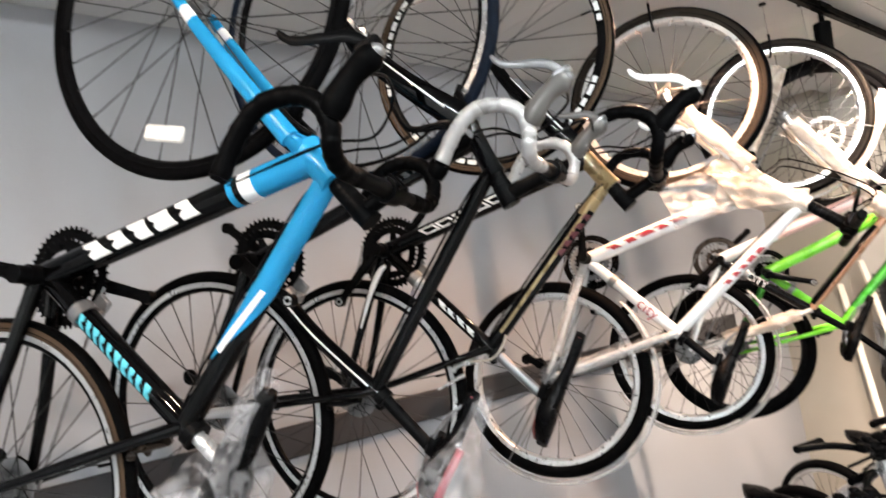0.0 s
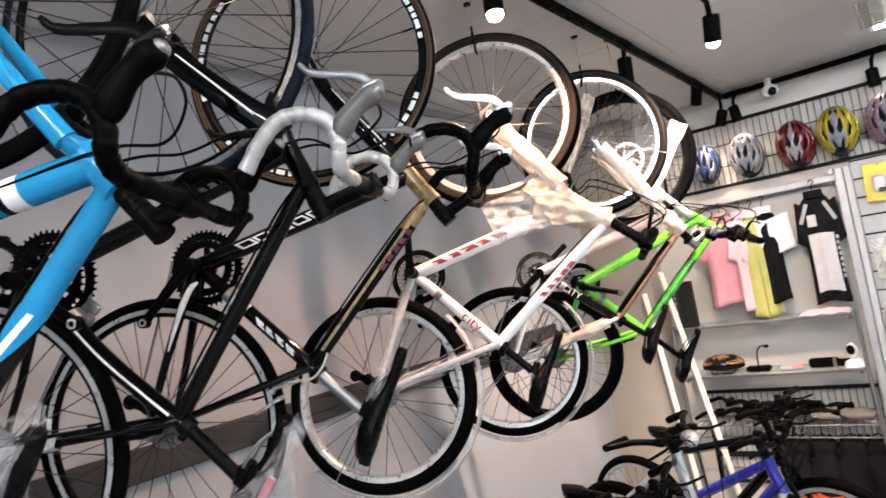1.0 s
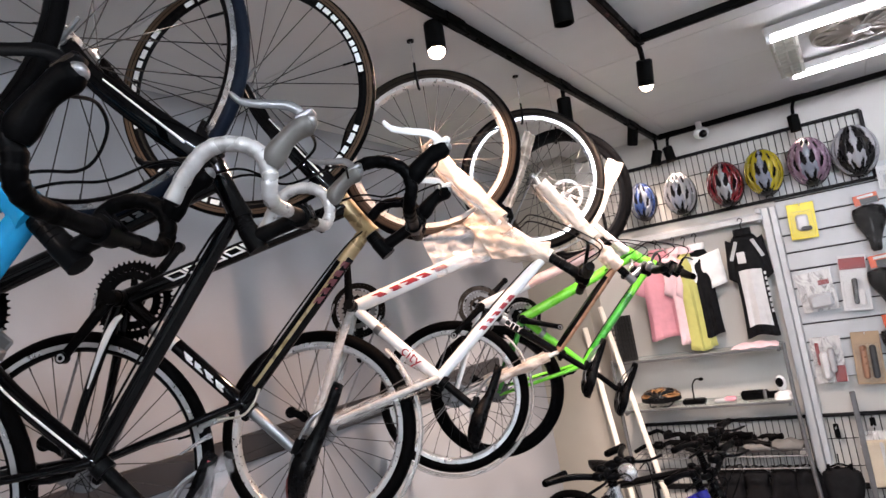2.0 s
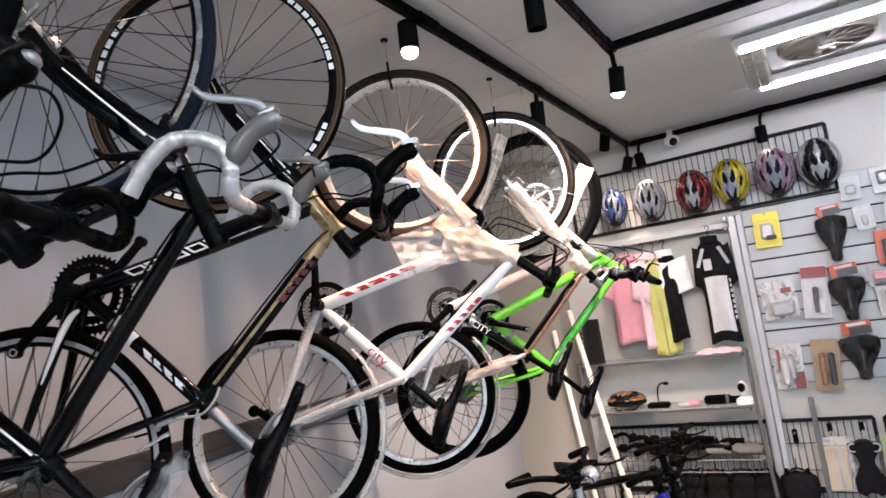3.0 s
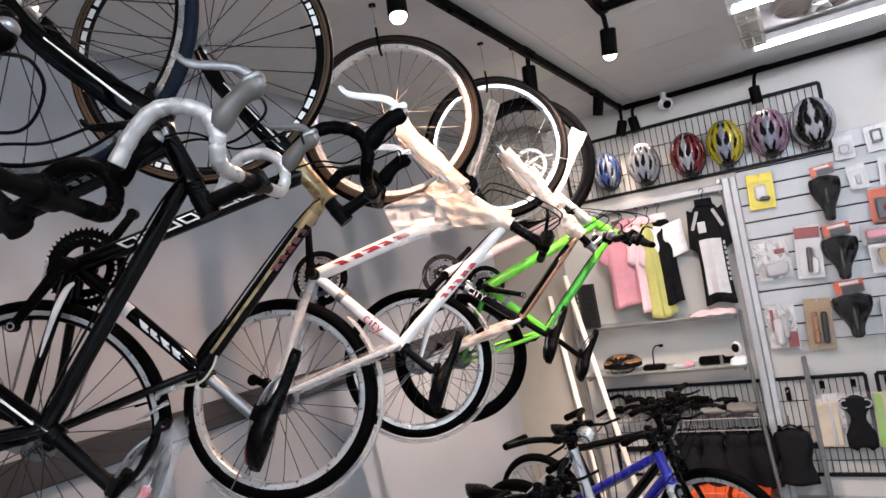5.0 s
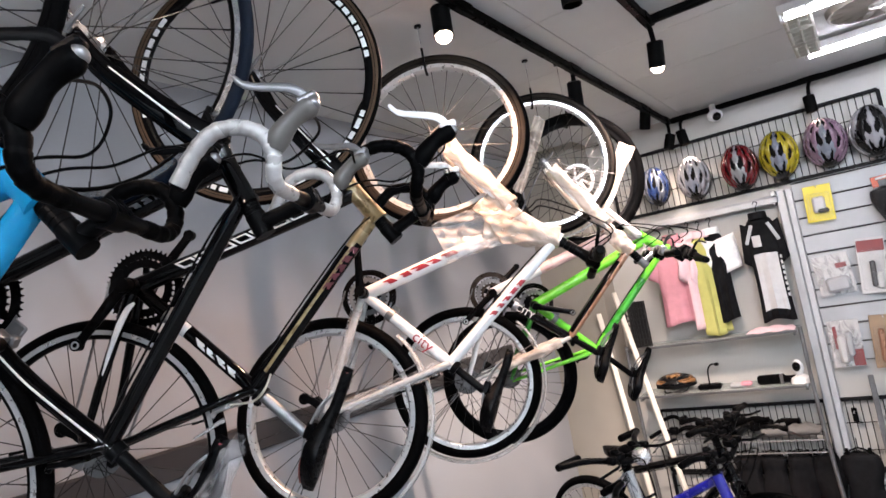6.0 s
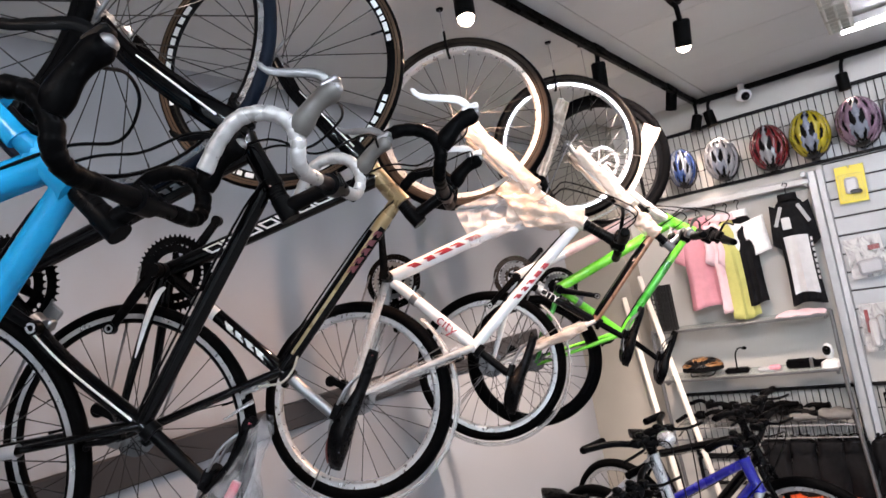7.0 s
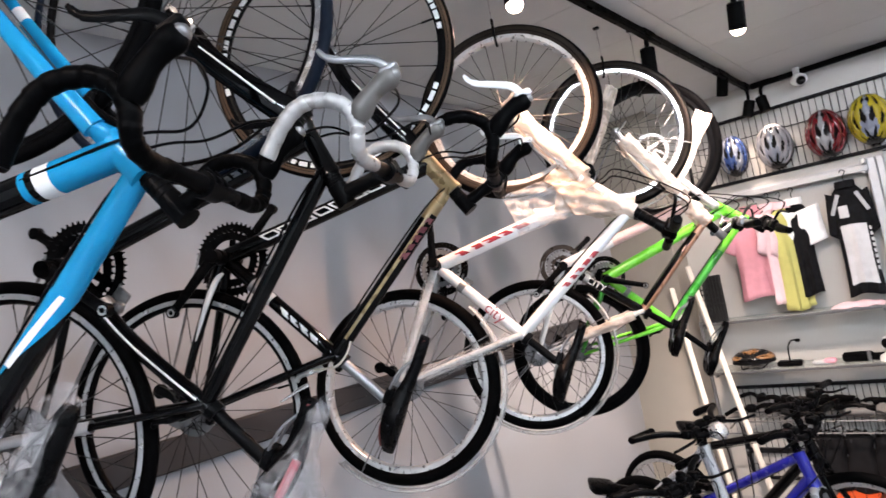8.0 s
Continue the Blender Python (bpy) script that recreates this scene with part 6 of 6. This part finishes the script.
pack(2.445, 2.07, 0.12, 0.16, M_WCARD, "small white card with a black framed part", (("part", 0, 0.01, 0.06, 0.08, 0.02, M_KCARD), ("window", 0, 0.01, 0.04, 0.055, 0.026, M_WCARD)))
pack(2.66, 2.09, 0.24, 0.13, M_KCARD, "dark green box with a white strip", (("label_band", 0, -0.01, 0.16, 0.04, 0.03, M_WCARD),))
pack(2.31, 1.86, 0.10, 0.15, M_WCARD, "small white packed valve", (("part", 0, -0.02, 0.03, 0.06, 0.02, M_GREYC),))
pack(2.52, 1.86, 0.20, 0.17, M_WCARD, "packed grey bell with a card", (("part", -0.03, 0, 0.08, 0.09, 0.05, M_GREYC), ("part", 0.06, 0, 0.05, 0.09, 0.05, M_KCARD)))
pack(2.72, 1.88, 0.16, 0.16, M_WCARD, "white packed accessory on a hook", (("part", 0, 0, 0.08, 0.08, 0.03, M_GREYC),))
pack(2.35, 1.50, 0.17, 0.13, M_GREYC, "grey and purple packed grips", (("label_band", 0, 0.0, 0.12, 0.05, 0.03, M_PINKC),))
pack(2.36, 1.36, 0.14, 0.20, M_WCARD, "white card with a pale part and red corner", (("part", 0, 0.0, 0.05, 0.10, 0.03, M_BCARD), ("label_band", 0.05, -0.08, 0.03, 0.03, 0.005, M_RCARD)))
pack(2.56, 1.40, 0.21, 0.21, M_WCARD, "white packed bicycle computer", (("part", 0, 0.0, 0.05, 0.07, 0.03, M_KCARD),))
pack(2.40, 1.15, 0.08, 0.18, M_RCARD, "narrow red packed tool", (("part", 0, 0.0, 0.03, 0.10, 0.03, M_WCARD),))
pack(2.53, 1.16, 0.12, 0.2, M_BCARD, "brown and pink packed tool", (("part", 0, 0.0, 0.05, 0.10, 0.03, M_PINKC),))
pack(2.70, 1.16, 0.2, 0.2, M_BCARD, "wooden toned boxed accessory", (("label_band", 0, -0.06, 0.19, 0.04, 0.01, M_GCARD),))
pack(2.46, 0.97, 0.34, 0.30, M_GREYC, "clear packed lamp set with a green foot strip", (("label_band", 0, -0.125, 0.33, 0.05, 0.03, M_GCARD), ("part", -0.09, 0.0, 0.08, 0.07, 0.05, M_WCARD), ("part", 0.03, 0.0, 0.06, 0.07, 0.05, M_KCARD), ("part", 0.11, 0.0, 0.06, 0.07, 0.05, M_WCARD)))
# low row: gloves and packets
pack(1.90, 0.38, 0.18, 0.34, M_SLEEVE, "pale beige packet hanging on the low grid", (("part", 0, -0.02, 0.13, 0.28, 0.03, M_SAND), ("part", 0.02, -0.02, 0.02, 0.26, 0.036, M_GREYC)))
pack(2.25, 0.37, 0.20, 0.34, M_SAND, "green and beige packet hanging on the low grid", (("part", 0.03, -0.02, 0.12, 0.27, 0.04, M_GREYC), ("label_band", -0.075, 0, 0.035, 0.32, 0.006, M_GCARD)))
pack(2.48, 0.38, 0.18, 0.34, M_RCARD, "dark red packet hanging on the low grid", (("part", 0.0, -0.02, 0.12, 0.27, 0.04, M_GREYC),))
gv = thing("cycling_gloves", "black cycling gloves in clear packing on the low grid", "gloves")
part("packing", Geo().box((2.06, 1.08, 0.38), (0.2, 0.03, 0.33), bevel=0.008), M_BLISTER, gv)
def glove(u, v):
    a = 2 * math.pi * v
    prof = ((0.0, 0.045), (0.06, 0.085), (0.2, 0.088), (0.32, 0.05), (0.45, 0.036), (0.6, 0.055), (0.78, 0.082), (0.92, 0.08), (1.0, 0.04))
    for (u0, h0), (u1, h1) in zip(prof, prof[1:]):
        if u <= u1 + 1e-6:
            hw = h0 + (h1 - h0) * (u - u0) / (u1 - u0)
            break
    return (2.06 + hw * math.cos(a), 1.06 + 0.022 * math.sin(a), 0.53 - 0.31 * u - (0.03 * math.cos(a) ** 2 if u > 0.9 else 0) - (0.03 * math.cos(a) ** 4 if u < 0.05 else 0))


thick(part("glove_body", Geo().sheet(glove, 26, 20), M_DARK, gv), 0.003)
for s in (-1, 1):
    part("cuff_loop", Geo().ring((2.06 + s * 0.06, 1.045, 0.485), 0.024, [(-0.004, -0.004), (0.004, -0.004), (0.004, 0.004), (-0.004, 0.004)], 18), M_GREYC, gv)
for x in (1.70, 1.90, 2.07, 2.25):
    e = thing("price_holder", "small black price holder on a grid hook", "price tag", "price holders")
    part("holder", Geo().box((x, 1.10, 0.555 if x < 1.8 else 0.60), (0.03, 0.02, 0.085 if x < 1.8 else 0.05), bevel=0.003), M_BLACK, e)
    part("hook", Geo().cyl((x, 1.125, 0.58), (x, 1.04, 0.58), 0.003, seg=6), M_ALLOY, e)
for k, (x, c) in enumerate(((1.15, M_OCARD), (1.40, M_OCARD))):
    e = thing("shoe_box", "orange cardboard box standing on the floor", "box", "boxes on the floor")
    part("body", Geo().box((x, 0.95, FLOOR + 0.055), (0.22, 0.28, 0.11), bevel=0.004), c, e)
    part("lid", Geo().box((x, 0.95, FLOOR + 0.118), (0.226, 0.286, 0.03), bevel=0.004), c, e)

# two long pale battens leaning in the corner
for a, c in (((0.30, 0.83, 1.42), (0.53, 0.60, FLOOR + 0.012)), ((0.44, 0.83, 1.55), (0.79, 0.58, FLOOR + 0.012))):
    e = thing("leaning_batten", "long cream painted batten leaning in the corner", "batten", "battens in the corner")
    d = (Vector(c) - Vector(a)).normalized()
    part("batten", Geo().box(lerp(a, c, 0.5), (0.035, 0.02, (Vector(c) - Vector(a)).length), d.to_track_quat("Z", "Y").to_matrix().to_4x4(), bevel=0.004), M_CREAM, e)

# ---- bicycles standing on the floor ----
M_SILVERF = mat("bright_silver_paint", (0.74, 0.74, 0.76), 0.16, metal=0.85, vary=0.06)
M_BLUEF = mat("royal_blue_paint", (0.006, 0.008, 0.26), 0.25, vary=0.08, coat=0.8)
FL = "bicycles standing on the floor"
B7, P7 = bike("silver city bicycle standing on the floor", pose(0.26, -0.93, 0.215, 0, 0, -15), fr((1.06, 0), (0.43, -0.05), (0.32, 0.30), (0.87, 0.38), (0.81, 0.68)), road=False,
    cols=dict(head=M_SILVERF, top=[(1, M_SILVERF)], down=[(1, M_SILVERF)], seat=M_SILVERF, stay=M_SILVERF, chain=M_SILVERF, fork=[(1, M_SILVERF)]), tyre=0.021, rims=(M_ALLOY, M_ALLOY), rim_d=0.016, spoke_m=M_SPOKE, crank_deg=20, post=0.12, spacer=0.04, stem=0.04, bar_rise=0.03, bar_sweep=0.14, group=FL, tube_r=1.1, bar_half=0.27)
B8, P8 = bike("royal blue mountain bicycle standing on the floor", pose(0.45, -0.49, 0.215, 0, 0, -15), fr((1.06, 0), (0.43, -0.03), (0.31, 0.24), (0.88, 0.40), (0.84, 0.53)), road=False,
    cols=dict(head=M_BLUEF, top=[(1, M_BLUEF)], down=[(1, M_BLUEF)], seat=M_BLUEF, stay=M_BLUEF, chain=M_BLUEF, fork=[(1, M_GREYP)]), tyre=0.025, rims=(M_BLACK, M_BLACK), rim_d=0.016, crank_deg=60, post=0.05, spacer=0.05, stem=0.08, group=FL, tube_r=1.2, bar_rise=0.05)
B9, P9 = bike("black mountain bicycle standing on the floor", pose(0.38, -0.05, 0.215, 0, 0, -15), fr((1.06, 0), (0.43, -0.03), (0.29, 0.38), (0.88, 0.38), (0.84, 0.52)), road=False,
    cols=dict(head=M_GLOSSBLACK, top=[(1, M_GLOSSBLACK)], down=[(1, M_GLOSSBLACK)], seat=M_GLOSSBLACK, stay=M_GLOSSBLACK, chain=M_GLOSSBLACK, fork=[(1, M_GLOSSBLACK)]), tyre=0.025, rims=(M_ALLOY, M_ALLOY), rim_d=0.016, crank_deg=30, post=0.07, spacer=0.07, stem=0.08, group=FL, tube_r=1.2, bar_rise=0.05)
B10, P10 = bike("silver grey city bicycle standing on the floor", pose(0.22, -1.19, 0.215, 0, 0, -15), fr((1.06, 0), (0.43, -0.05), (0.32, 0.24), (0.87, 0.36), (0.82, 0.56)), road=False,
    cols=dict(head=M_SILVERF, top=[(1, M_SILVERF)], down=[(1, M_SILVERF)], seat=M_GREYP, stay=M_GREYP, chain=M_GREYP, fork=[(1, M_ALLOY)]), tyre=0.021, rims=(M_ALLOY, M_ALLOY), rim_d=0.016, spoke_m=M_SPOKE, crank_deg=20, post=0.08, spacer=0.03, stem=0.04, bar_rise=0.03, bar_sweep=0.10, bar_half=0.25, group=FL)

part("headlamp", Geo().ball((0.885, 0, 0.745), (0.04, 0.033, 0.033), 16, 10), M_CHROME, B7, "round chrome headlamp")
part("lamp_shade", Geo().ball((0.79, 0.06, 0.74), (0.055, 0.045, 0.03), 14, 10), M_BLACK, B7)
